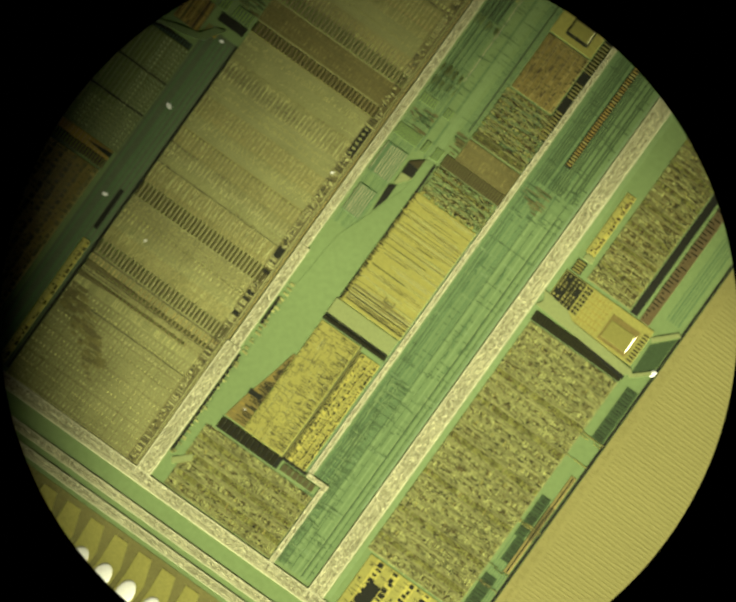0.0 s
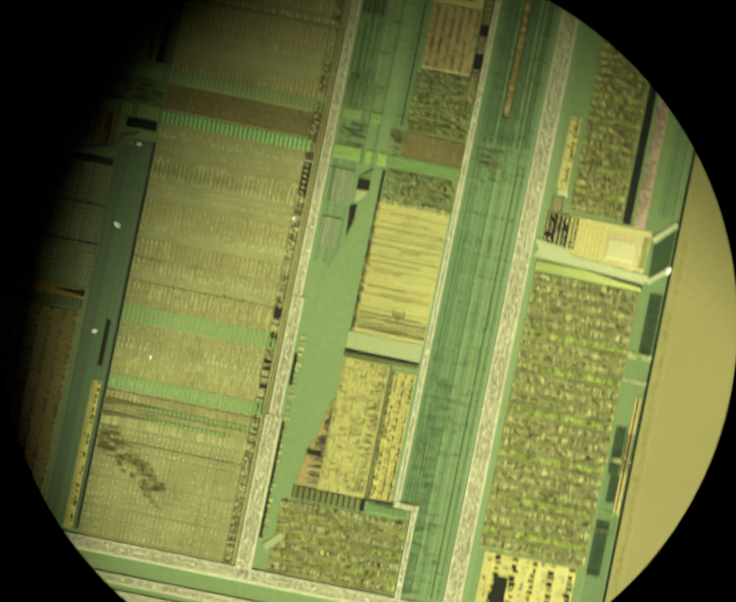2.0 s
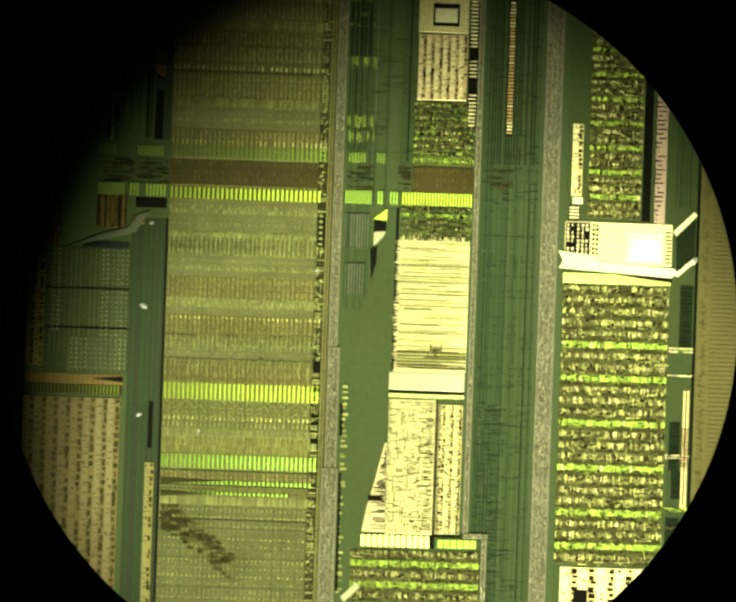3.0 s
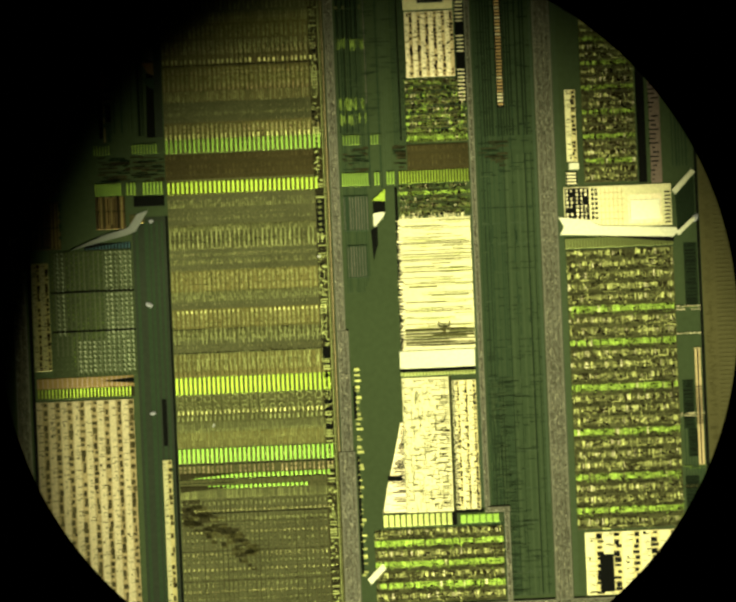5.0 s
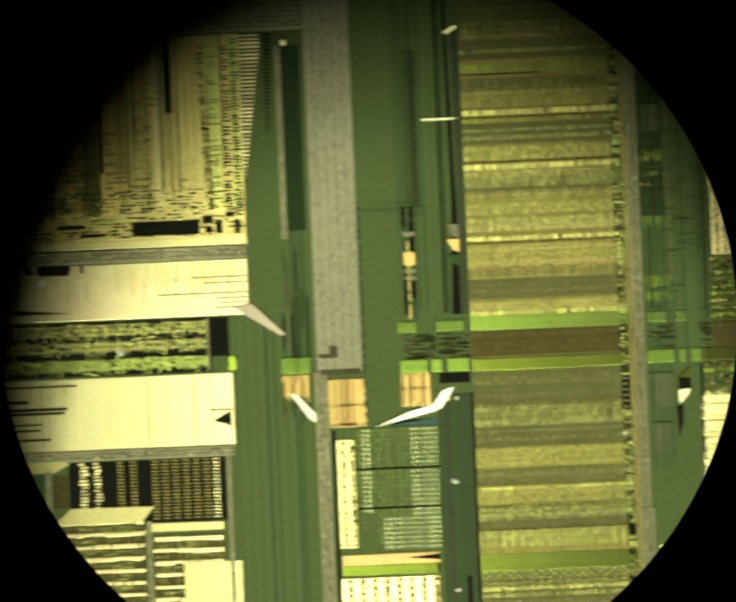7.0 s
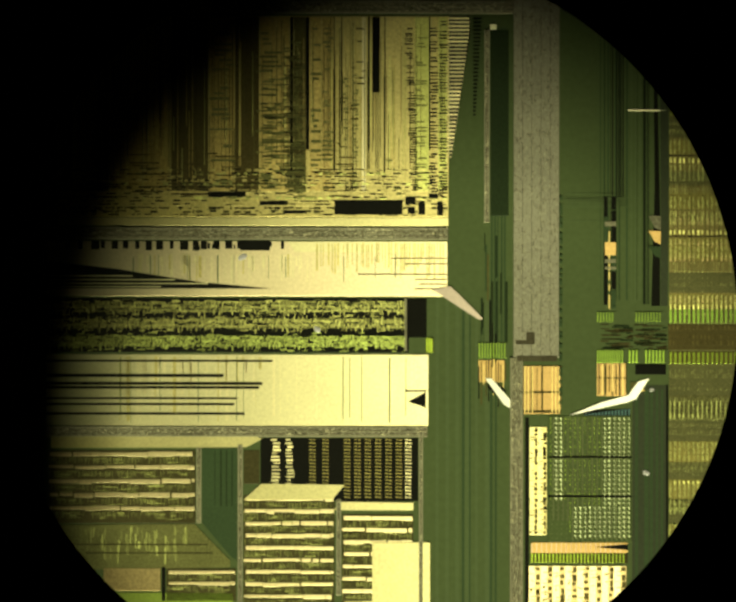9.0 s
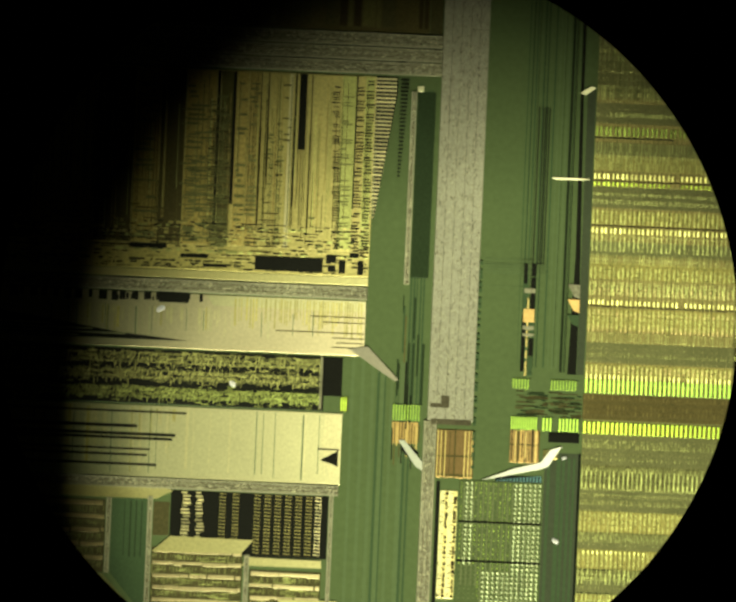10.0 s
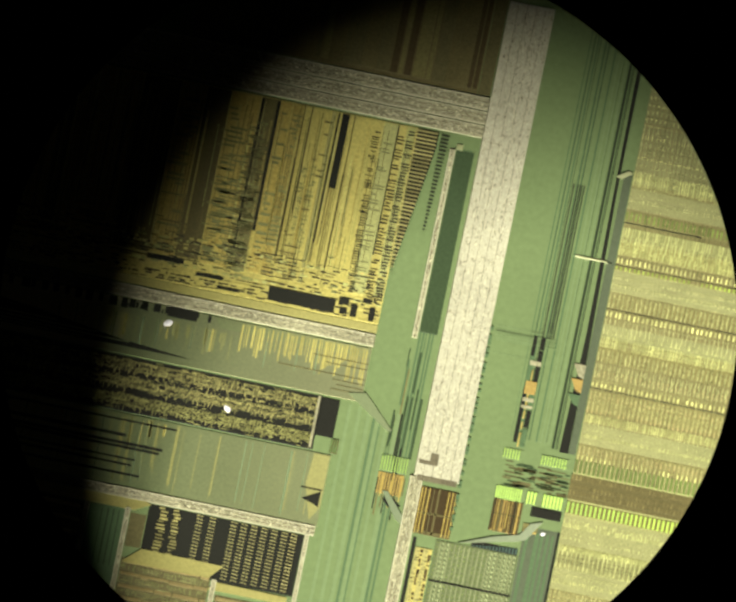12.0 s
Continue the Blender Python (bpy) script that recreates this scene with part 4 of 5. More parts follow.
# ---- right channel and the tan border ----
lines("channel_wiring", 660, -1250, 700, -260, 7, 0.5, OXIDE_DARK, chip, 2, True, 0.5, 0.2, "dark wiring along the channel")
lines("channel_wiring", 662, 300, 704, 640, 6, 0.5, OXIDE_DARK, chip, 2, True, 0.5, 0.1, "dark wiring along the channel")
part("dark_edge", Shape().slab(706, -1250, 712, 640, 0, 3), BLACK, chip, "black edge of the tan border")
part("dark_panel", Shape().prism([(663, -196), (704, -238), (704, -158), (666, -122)], 0, 1.2), SHADE, chip, "dark panel between the two white links")
for y0, y1, x0, x1 in ((-96, 40, 676, 704), (196, 300, 662, 686), (400, 520, 660, 690), (300, 360, 670, 700)):
    lad = rect("dark_ladder", x0, y0, x1, y1, 0, 1.6, SHADE, chip, "dark ladder of fine wires in the channel", 0.3)
    s, y = Shape(), y0 + 2
    while y < y1 - 3:
        s.slab(x0 + rnd.uniform(0, 8), y, x1 - rnd.uniform(0, 6), y + rnd.uniform(1, 2.4), 1.6, 2.4)
        y += rnd.uniform(4, 9)
    part("rung", s, BLACK, lad, "", "stuff")
lad = rect("orange_column", 690, 128, 703, 378, 0, 4, TAN_CELL, chip, "narrow tan metal column")
part("dark_slot", Shape().slab(695, 130, 698, 376, 4, 4.6), BLACK, lad)
for k in range(14):
    part("dark_rung", Shape().slab(688, 210 + k * 6, 704, 212.5 + k * 6, 4, 5), BLACK, lad)
for k in range(20):
    y = rnd.choice((41, 96, 184, 269, 380, 420)) + rnd.uniform(-4, 4)
    cells("link_strip", 655, y, 708, y + 2.5, rnd.choice((CREAM_CELL, GLINT, CELL_DARK)), chip, 7, 2, 4.5, 0.7, (0.6, 1))
border = rect("tan_border", 713, -1380, 1240, 900, 0, 3, TAN, chip, "plain tan metal border field")
s = Shape()
for k in range(236):
    s.slab(742, -1370 + k * 9.5, 1230, -1366.8 + k * 9.5, 3, 4, 0.5)
part("border_line", s, TAN_LINE, border, "fine parallel border lines", "stuff")
s = Shape()
for k in range(520):
    s.slab(716 + rnd.uniform(0, 18), -1370 + k * 4.3, 724 + rnd.uniform(0, 14), -1368 + k * 4.3, 3, 4.4)
part("border_fleck", s, TAN_LINE, border, "", "stuff")

# ---- pads along the die's lower edge ----
rect("pad_ring", -800, 782, 640, 925, 0, 2, CELL_DARK, chip, "dark pad ring along the die edge")
for i in range(15):
    x = -400 + i * 62
    pad = part("bond_pad", Shape().prism([(x, 796), (x + 34, 796), (x + 52, 850), (x + 52, 915), (x + 4, 915), (x + 4, 850)], 2, 5), CREAM, chip, "cream bond pad with a silver bond")
    bm = bmesh.new()
    bmesh.ops.create_uvsphere(bm, u_segments=16, v_segments=10, radius=20 * U)
    for v in bm.verts:
        v.co.z *= 0.12
        v.co.y *= 1.5
    for f in bm.faces:
        f.smooth = True
    me = bpy.data.meshes.new("bond")
    bm.to_mesh(me)
    bm.free()
    me.materials.append(SILVER)
    ob = new("bond", me)
    ob.parent, ob.location = pad, ((x + 27) * U, -884 * U, high(5))
    tagged(ob, "squashed silver bond")

# ---- left of the memory: channel, dotted array, cream beads ----
part("channel_bed", Shape().slab(-496, -200, -424, 640, 0, 0.3), CHANNEL, chip, "grey-green channel bed")
lines("channel_wiring", -490, -190, -424, 640, 11, 0.5, OXIDE_DARK, chip, 2, True, 0.7, 0.3, "soft dark lines along the channel")
lines("channel_wiring", -470, -190, -446, 640, 12, 0.5, OXIDE_DARK, chip, 2.2, True, 0.4, 0.2, "pale lines along the channel")
part("channel_edge", Shape().slab(-424, -200, -419, 640, 0, 3), BLACK, chip, "dark edge of the channel")
rect("black_bar", -490, -243, -424, -222, 0, 5, BLACK, chip, "black bar at the channel's head")
part("silver_wedge", Shape().prism([(-629, -135), (-560, -163), (-504, -178), (-484, -206), (-460, -214), (-488, -170), (-506, -163), (-572, -148)], 2, 7), WEDGE, chip, "slanting white metal wedge")
s = rect("blue_hatch", -600, -148, -500, -134, 0, 2, BLACK, chip, "dark hatched strip under the wedge")
for k in range(14):
    part("hatch", Shape().slab(-596 + k * 7, -138 - min(k, 12) * 0.9, -592.5 + k * 7, -135, 2, 4), BLUE, s)
dots = rect("dotted_block", -675, -134, -497, 135, 0, 3, DOT_BED, chip, "dark green array of bright dots")
stripe = Shape()
for i in range(16):
    stripe.slab(-665 + i * 10.35, -130, -662.2 + i * 10.35, 90 if i < 4 else 132, 3, 3.5)
    for j in range(26):
        stripe.slab(-668.6 + i * 10.35, -123.5 + j * 10, -665 + i * 10.35, -122 + j * 10, 3, 3.4)
part("pale_stripe", stripe, PALE_RULE, dots, "pale green ruling between the dots", "stuff")
for j in range(26):
    bold, faint = Shape(), Shape()
    for i in range(17):
        x, y = -671 + i * 10.35, -130 + j * 10
        if j > 17 and i < 4:
            continue
        c = bold if i in (1, 2) or i > 10 or (j > 18 and 4 < i < 11) else (faint if rnd.random() < 0.8 else None)
        if c:
            w = 4.2 if c is bold else 2.6
            c.slab(x, y, x + w, y + 2.4, 3, 4.6, 0.4)
            c.slab(x + w - 1.8, y + 2, x + w, y + (6.0 if c is bold else 4), 3, 4.6, 0.3)
    part("dot_strip", bold, DOT_PALE, dots, "", "stuff")
    part("dot_strip", faint, GLINT_DULL, dots, "", "stuff")
for y in (-48, 36):
    part("dark_groove", Shape().slab(-675, y, -497, y + 4, 3, 5.6), BLACK, dots)
beads("cream_column", -715, -110, -678, 120, 2, 11, "cream beaded metal column")
comb("pink_comb", -712, 136, -505, 158, 10.5, "row of thin pink ruled teeth on brown", PINK, 0.22, ORANGE)
part("dark_sliver", Shape().prism([(-572, 146), (-505, 140), (-505, 152)], 3, 6.6), BLACK, chip, "black sliver over the pink row")
comb("green_comb", -712, 158, -505, 180, 7.5, "row of dull green teeth", GLINT, 0.5)
beads("cream_block", -716, 186, -508, 640, 8, 15, "cream-tan metal block with beaded columns", CREAM_TAN, BROWN, True, 0.6)
beads("gold_column", -452, 320, -432, 640, 1, 14, "narrow gold column with dark gaps", CREAM, BROWN)
for y0, y1 in ((190, 290), (600, 640)):
    rect("dark_column", -448, y0, -438, y1, 0, 3, BLACK, chip, "thin black column")

# ---- grey strip and its neighbours ----
strip = bus("wide_bus", -750, -1290, -652, -258, "wide grey aluminium bus with a dark square", 4, True, BUS_WIDE)
part("dark_square", Shape().prism([(-744, -295), (-722, -295), (-722, -312), (-704, -312), (-704, -286), (-744, -286)], 8.6, 9.6), BUS_LINE, strip)
bus("narrow_bus", -757, -258, -728, 660, "narrow grey aluminium bus", 2)
part("strip_step", Shape().slab(-742, -262, -656, -250, 8, 9.6), BUS_LINE, strip)
ob = rect("orange_block", -728, -240, -648, -138, 0, 4, PANE, chip, "orange-gold metal block in panes")
for x0, y0, x1, y1 in ((-728, -186, -648, -182), (-690, -240, -686, -138), (-728, -146, -648, -140), (-712, -236, -710, -140), (-700, -236, -698, -140)):
    part("dark_seam", Shape().slab(x0, y0, x1, y1, 4, 5), BROWN, ob)
for x in (-726, -719, -710, -668, -660, -653):
    part("gold_line", Shape().slab(x, -238, x + 2.6, -140, 4, 5.2, 0.3), GOLD_LINE, ob)
ob = rect("orange_block", -572, -246, -508, -176, 0, 4, PANE, chip, "orange-gold metal block in panes")
for x0, y0, x1, y1 in ((-572, -216, -508, -213), (-556, -246, -553, -176), (-540, -246, -537, -176), (-524, -246, -521, -176)):
    part("dark_seam", Shape().slab(x0, y0, x1, y1, 4, 5), BROWN, ob)
for x in (-568, -550, -546, -533, -517):
    part("gold_line", Shape().slab(x, -245, x + 4, -177, 4, 4.8, 0.4), ORANGE, ob)
part("green_channel", Shape().prism([(-650, -1290), (-575, -1290), (-566, -700), (-564, -360), (-566, -172), (-640, -140), (-648, -142)], 0, 1.8), OXIDE, chip, "plain smooth green channel with a pointed end")
rect("dark_column", -724, -130, -716, 640, 0, 3, BLACK, chip, "thin black column beside the narrow bus")
lines("channel_wiring", -566, -1290, -500, -380, 8, 0.4, OXIDE_DARK, chip, 2, True, 0.6, 0.2, "dark wiring beside the channel")
lines("channel_wiring", -540, -935, -512, -600, 4.5, 0.5, BLACK, chip, 3, True, 0.3, 0.1, "close black wiring lines")
lines("channel_wiring", -500, -1290, -474, -380, 9, 0.4, OXIDE_LIGHT, chip, 2, True, 0.5, 0.2, "pale lines beside the channel")
part("black_trench", Shape().prism([(-456, -1290), (-446, -1290), (-446, -960), (-437, -560), (-437, -368), (-456, -368), (-449, -620)], 0, 3), BLACK, chip, "long black trench")
part("grey_slab", Shape().prism([(-438, -972), (-420, -978), (-419, -520), (-421, -368), (-436, -368), (-436, -560)], 0, 6), CHANNEL, chip, "grey-green slab beside the memory")
part("white_tick", Shape().prism([(-454, -968), (-430, -984), (-420, -980), (-442, -964)], 3, 8), WHITE, chip, "small white metal tick")
for x0, x1, m in ((-557, -549, BLACK), (-547, -544, GOLD_LINE), (-541, -531, BLACK)):
    y = -600
    while y < -366:
        h = rnd.uniform(14, 70)
        mm = m if m is not BLACK or rnd.random() < 0.8 else OXIDE_DARK
        if y > -560 or m is BLACK:
            rect("stack_bar", x0, y, x1, min(y + h, -362), 2, 4.6, mm, chip, "short upright bar of a metal stack", 0.4)
        y += h + rnd.choice((0.6, 3, 8))
for y0, y1, m in ((-548, -538, BUS), (-504, -476, ORANGE), (-468, -460, BUS), (-452, -446, BUS)):
    rect("stack_bar", -555, y0, -531, y1, 4.6, 5.4, m, chip, "short bar of a metal stack", 0.5)
for k in range(9):
    rect("stack_bar", -568 + k * 7.2, rnd.uniform(-250, -240), -565.4 + k * 7.2, rnd.uniform(-190, -176), 4, 5.6, (BLACK, GOLD_LINE, BROWN)[k % 3], chip, "thin upright bar over the orange panes", 0.3)
for y0, y1, m in ((-560, -530, BUS), (-528, -500, ORANGE), (-495, -470, OXIDE_DARK)):
    part("corner_piece", Shape().prism([(-462, y0), (-436, y0), (-436, y1), (-448, y1 - 4)], 3, 6), m, chip, "small metal corner piece")
for k in range(12):
    x, y = rnd.uniform(-826, -762), rnd.uniform(-560, -300)
    rect("wire_bar", x, y, x + rnd.uniform(1.6, 4.5), y + rnd.uniform(30, 110), 2.6, 3.6, rnd.choice((BLACK, BLACK, BROWN_BAR, OXIDE_DARK, SHADE)), chip, "short upright wire beside the wide bus", 0.3)
for k in range(12):
    x = -824 + k * 5.2
    rect("wire_bar", x, rnd.uniform(-256, -236), x + 2.4, rnd.uniform(-210, -150), 3.2, 4.2, (BLACK, BROWN_BAR, GOLD_LINE, BROWN)[k % 4], chip, "thin upright wire beside the narrow bus", 0.3)
rect("dark_box", -500, -206, -468, -186, 2, 4, CELL_DARK, chip, "small dark box with a gold edge")
rect("gold_edge", -498, -190, -470, -186, 4, 6, GOLD_LINE, chip, "thin gold edge")
s = Shape()
for k in range(30):
    y = -600 + k * 15 + rnd.uniform(-4, 4)
    s.slab(-652, y, -645, y + rnd.uniform(4, 12), 0, 7)
part("ragged_edge", s, OXIDE_DARK, chip, "dark stubs along the wide bus", "stuff")
lines("channel_wiring", -562, -1290, -500, -380, 6.1, 0.35, SHADE, chip, 0.7, True, 0.9, 0.45, "dark wiring beside the channel")
lines("channel_wiring", -472, -1290, -457, -372, 5.0, 0.4, BLACK, chip, 1.0, True, 0.7, 0.3, "close black wiring beside the trench")
lines("channel_wiring", -474, -1290, -456, -372, 4.2, 0.5, SHADE, chip, 0.9, True, 0.7, 0.2, "close dark wiring beside the trench")
lines("channel_wiring", -500, -1290, -474, -380, 5.3, 0.4, SHADE, chip, 0.7, True, 0.9, 0.4, "dark wiring beside the channel")
lines("channel_wiring", -800, -960, -756, -540, 8.3, 0.4, SHADE, chip, 0.8, True, 0.9, 0.4, "dark wiring along the channel")
rect("white_line", -505, -787, -425, -783, 2, 6, WHITE, chip, "thin bright cross wire")
for k in range(14):
    y = rnd.uniform(-610, -540)
    rect("cross_wire", -640, y, rnd.uniform(-560, -500), y + 1.6, 1.8, 2.6, OXIDE_LIGHT, chip, "thin pale cross wire", 0)

# channel between the left blocks and the wide bus
bus("thin_bus", -812, -956, -801, -545, "thin grey aluminium bus", 1)
lines("channel_wiring", -798, -960, -754, -260, 7, 0.55, OXIDE_DARK, chip, 2.4, True, 0.6, 0.1, "dark wiring along the channel")
lines("channel_wiring", -808, -420, -758, -262, 10, 0.6, SHADE, chip, 1.2, True, 0.8, 0.25, "dark bars along the channel")
rect("white_corner", -800, -968, -786, -956, 2, 6, WHITE, chip, "small white metal corner")
part("green_channel", Shape().prism([(-840, -950), (-812, -950), (-812, -600), (-816, -345), (-830, -345), (-884, -405), (-888, -560), (-880, -670)], 0, 1.8), OXIDE, chip, "plain green channel with a slanting side")
part("tooth_bed", Shape().prism([(-888, -985), (-842, -985), (-842, -950), (-884, -672)], 1, 2.4), BLACK, chip, "black bed under the cream teeth")
s, s2 = Shape(), Shape()
for k in range(37):
    y = -982 + k * 8.2
    tip = -844 - max(0, (y + 950)) * 0.145
    s.slab(-890, y, max(tip, -886), y + 3.6, 2.4, 4.6)
    if k < 26:
        s2.slab(-836, y, -818 - k * 0.5, y + 3.6, 1.8, 4)
part("comb_tooth", s, CREAM_CELL, chip, "cream teeth along the slanting edge", "stuff")
part("comb_edge", s2, BLACK, chip, "black comb teeth beside the thin bus", "stuff")
rect("dark_slab", -799, -956, -760, -560, 0, 1.4, SHADE, chip, "dark slab beside the wide bus", 0.4)
lines("slab_wire", -796, -952, -762, -562, 8, 0.4, OXIDE_DARK, chip, 2.4, True, 0.6, 0.2, "faint wires over the dark slab")
part("pink_strip", Shape().prism([(-922, -402), (-883, -409), (-814, -341), (-822, -338), (-845, -352)], 2, 8), WEDGE_PINK, chip, "slanting pink metal strip")
part("white_chevron", Shape().prism([(-809, -213), (-796, -213), (-756, -168), (-756, -150), (-770, -158)], 2, 7), WEDGE, chip, "white metal chevron")
part("black_flag", Shape().prism([(-806, -196), (-782, -200), (-764, -186), (-790, -180)], 2, 5), BLACK, chip, "small black flag shape")
lines("channel_wiring", -915, -380, -770, 660, 14, 0.55, OXIDE_DARK, chip, 1.5, True, 0.8, 0.4, "soft dark lines along the channel")
lines("channel_wiring", -915, -380, -780, 660, 21, 0.45, OXIDE_LIGHT, chip, 1.8, True, 0.8, 0.3, "pale lines along the channel")
comb("green_comb", -936, -300, -920, -268, 5, "tiny green ruled row", GLINT)
comb("green_comb", -824, -290, -760, -255, 6, "short green ruled row", GLINT_OXIDE, 0.4, OXIDE)
rect("orange_bar", -824, -252, -768, -206, 0, 3, ORANGE, chip, "orange metal bar")

# ---- blocks of the far left ----
far = rect("tall_block", -1720, -985, -888, -556, 0, 3, ARRAY_GOLD, chip, "golden metal array of tall ruled columns")
for x0, x1, m in ((-1718, -1690, BROWN), (-1686, -1640, ARRAY_OCHRE), (-1637, -1612, BROWN_BAR), (-1608, -1575, ARRAY_OCHRE), (-1571, -1540, ARRAY_OCHRE), (-1537, -1482, ARRAY_OCHRE), (-1478, -1400, BROWN), (-1398, -1345, ARRAY_OCHRE), (-1343, -1292, BROWN), (-1290, -1256, ARRAY_OCHRE), (-1254, -1228, ARRAY_OCHRE),
                  (-1218, -1192, CELL_DARK), (-1184, -1160, ARRAY_OCHRE), (-1158, -1134, ARRAY_OCHRE), (-1131, -1118, ARRAY_GOLD), (-1116, -1098, ARRAY_GOLD),
                  (-1095, -1076, ARRAY_GOLD), (-1073, -1064, PLATE_GOLD), (-1034, -1026, ARRAY_GOLD), (-1023, -982, ARRAY_GOLD),
                  (-979, -962, ARRAY_GOLD), (-960, -930, CELL), (-928, -912, ARRAY_GOLD), (-910, -892, CELL)):
    part("column", Shape().slab(x0, -983, x1, -612, 3, 4.5, 0.5), m, far)
for x0, x1, y1 in ((-1226, -1219, -640), (-1192, -1185, -700), (-1051, -1035, -822), (-1060, -1056, -700), (-1133, -1131, -650), (-1025, -1023, -640), (-1117, -1115, -760), (-930, -927, -700)):
    part("dark_column", Shape().slab(x0, -983, x1, y1, 3, 4.9), BLACK, far)


fine = {m: Shape() for m in (CELL, CELL_DARK, STREAK, ARRAY_OCHRE)}
for k in range(240):
    q, t = rnd.uniform(-1716, -894), rnd.uniform(-982, -860) if k % 3 else rnd.uniform(-980, -700)
    fine[(CELL, CELL_DARK, STREAK, ARRAY_OCHRE, CELL_DARK)[k % 5]].slab(q, t, q + rnd.uniform(0.8, 1.7), rnd.uniform(max(t + 60, -760), -610), 4.5, 4.8)
for m in fine:
    part("fine_column", fine[m], m, far, "", "stuff")


def dashes(x0, x1, y0, y1, step, keep, long=(0.3, 1.0), material=CELL_MID):
    """A column of short level dashes."""
    s, y = Shape(), y0
    while y < y1:
        if rnd.random() < keep:
            w = (x1 - x0) * rnd.uniform(*long)
            q = x0 + rnd.uniform(0, x1 - x0 - w)
            s.slab(q, y, q + w, y + rnd.uniform(0.35, 0.6) * step * 0.75, 4.5, 5.2)
        y += step * 0.72 * rnd.uniform(0.85, 1.15)
    if s.f:
        part("dash_column", s, material, far, "", "stuff")


for k in range(6):
    y = -960 + k * 58
    dashes(-982 + k * 2.5, -964 + k * 2.5, y, y + 58, 7.5, 0.7 + 0.05 * k, (0.6, 1.0), BLACK)
dashes(-958, -934, -940, -600, 9, 0.5), dashes(-930, -910, -960, -600, 9.5, 0.85, (0.6, 1.0), BLACK), dashes(-909, -890, -975, -600, 9.5, 0.9, (0.5, 1.0), BLACK), dashes(-1290, -1190, -800, -610, 9, 0.8, (0.2, 0.6))
dashes(-1158, -1134, -960, -640, 13, 0.6), dashes(-1182, -1160, -960, -640, 15, 0.5), dashes(-1114, -1100, -900, -620, 11, 0.5), dashes(-1094, -1078, -860, -620, 10, 0.6)
dashes(-1217, -1193, -930, -740, 9, 0.4), dashes(-1217, -1190, -740, -600, 9, 0.9, (0.5, 1.0)), dashes(-1290, -1230, -950, -610, 14, 0.7, (0.2, 0.8)), dashes(-1398, -1345, -950, -610, 15, 0.6)
dashes(-1130, -1062, -960, -700, 9, 0.35, (0.1, 0.25), CELL_DARK), dashes(-1300, -1256, -900, -620, 9, 0.8, (0.3, 0.8)), dashes(-1250, -1200, -930, -620, 9, 0.75, (0.2, 0.6)), dashes(-1022, -984, -700, -600, 14, 0.5, (0.1, 0.5)), dashes(-1184, -1060, -700, -600, 7, 0.7, (0.1, 0.4), BROWN), dashes(-1470, -1260, -700, -600, 8, 0.7, (0.1, 0.4), BROWN), dashes(-1700, -1480, -690, -600, 8, 0.6, (0.1, 0.5), BROWN), dashes(-1240, -1190, -900, -610, 7, 0.9, (0.5, 1.0), STREAK)
for k in range(14):
    y = -660 + k * 7.4
    cells("wiring_strip", -1718, y, -890, y + 5, BLACK, far, 15, 4.5, 5.4, 0.55, (0.3, 0.7), (0.5, 1.0))
    cells("wiring_strip", -1718, y, -890, y + 7, rnd.choice((ARRAY_GOLD, CELL, CELL_DARK)), far, 12, 3, 4.9, 0.5)
part("dark_block", Shape().slab(-1131, -592, -986, -562, 4.5, 6.4), BLACK, far)
for x, y, w, h in ((-980, -600, 22, 16), (-952, -590, 14, 28), (-930, -606, 20, 10), (-912, -590, 12, 30), (-975, -578, 16, 14), (-1290, -590, 60, 8), (-1400, -610, 80, 10), (-1240, -570, 50, 6)):
    part("dark_block", Shape().slab(x, y, x + w, y + h, 4.5, 6.4), BLACK, far)
rect("cream_bar", -1720, -555, -888, -538, 0, 4, CREAM, chip, "plain cream metal bar")
bus("cross_bus", -1745, -535, -888, -508, "grey horizontal aluminium bus", 2, False)
pink = rect("plain_block", -1745, -505, -890, -388, 0, 4, PLATE_PINK, chip, "plain pale pinkish-cream metal block")
part("pink_patch", Shape().prism([(-1230, -504), (-892, -504), (-892, -482), (-1215, -482)], 4, 4.2), PLATE, pink, "pale plate corner")
part("dark_block", Shape().slab(-1332, -507, -1268, -485, 4, 6), BLACK, pink)
for x0, x1, y in ((-1268, -1236, -505), (-1420, -1332, -503)):
    cells("cream_stub", x0, y, x1, y + 17, BLACK, pink, 8, 4, 5.6, 0.6)
part("dark_streak", Shape().prism([(-1745, -462), (-1600, -446), (-1420, -418), (-1265, -404), (-1745, -404)], 4, 5), BLACK, pink)
for y, b in ((-432, -1560), (-424, -1470), (-416, -1400), (-409, -1500)):
    part("pale_streak", Shape().slab(-1740, y, b, y + 2.6, 5, 5.6), PLATE, pink)
s = Shape()
for k in range(16):
    x = -1700 + k * 24 + rnd.uniform(-4, 4)
    s.slab(x, -505, x + rnd.uniform(8, 18), -486 + rnd.uniform(-4, 2), 4, 5.6)
part("dark_stub", s, BLACK, pink, "row of short dark stubs", "stuff")
for y, a in ((-458, -980), (-436, -1080), (-425, -960), (-415, -950), (-405, -960), (-470, -1010)):
    part("dark_streak", Shape().slab(a, y, -892, y + 2, 4, 5), BROWN, pink)
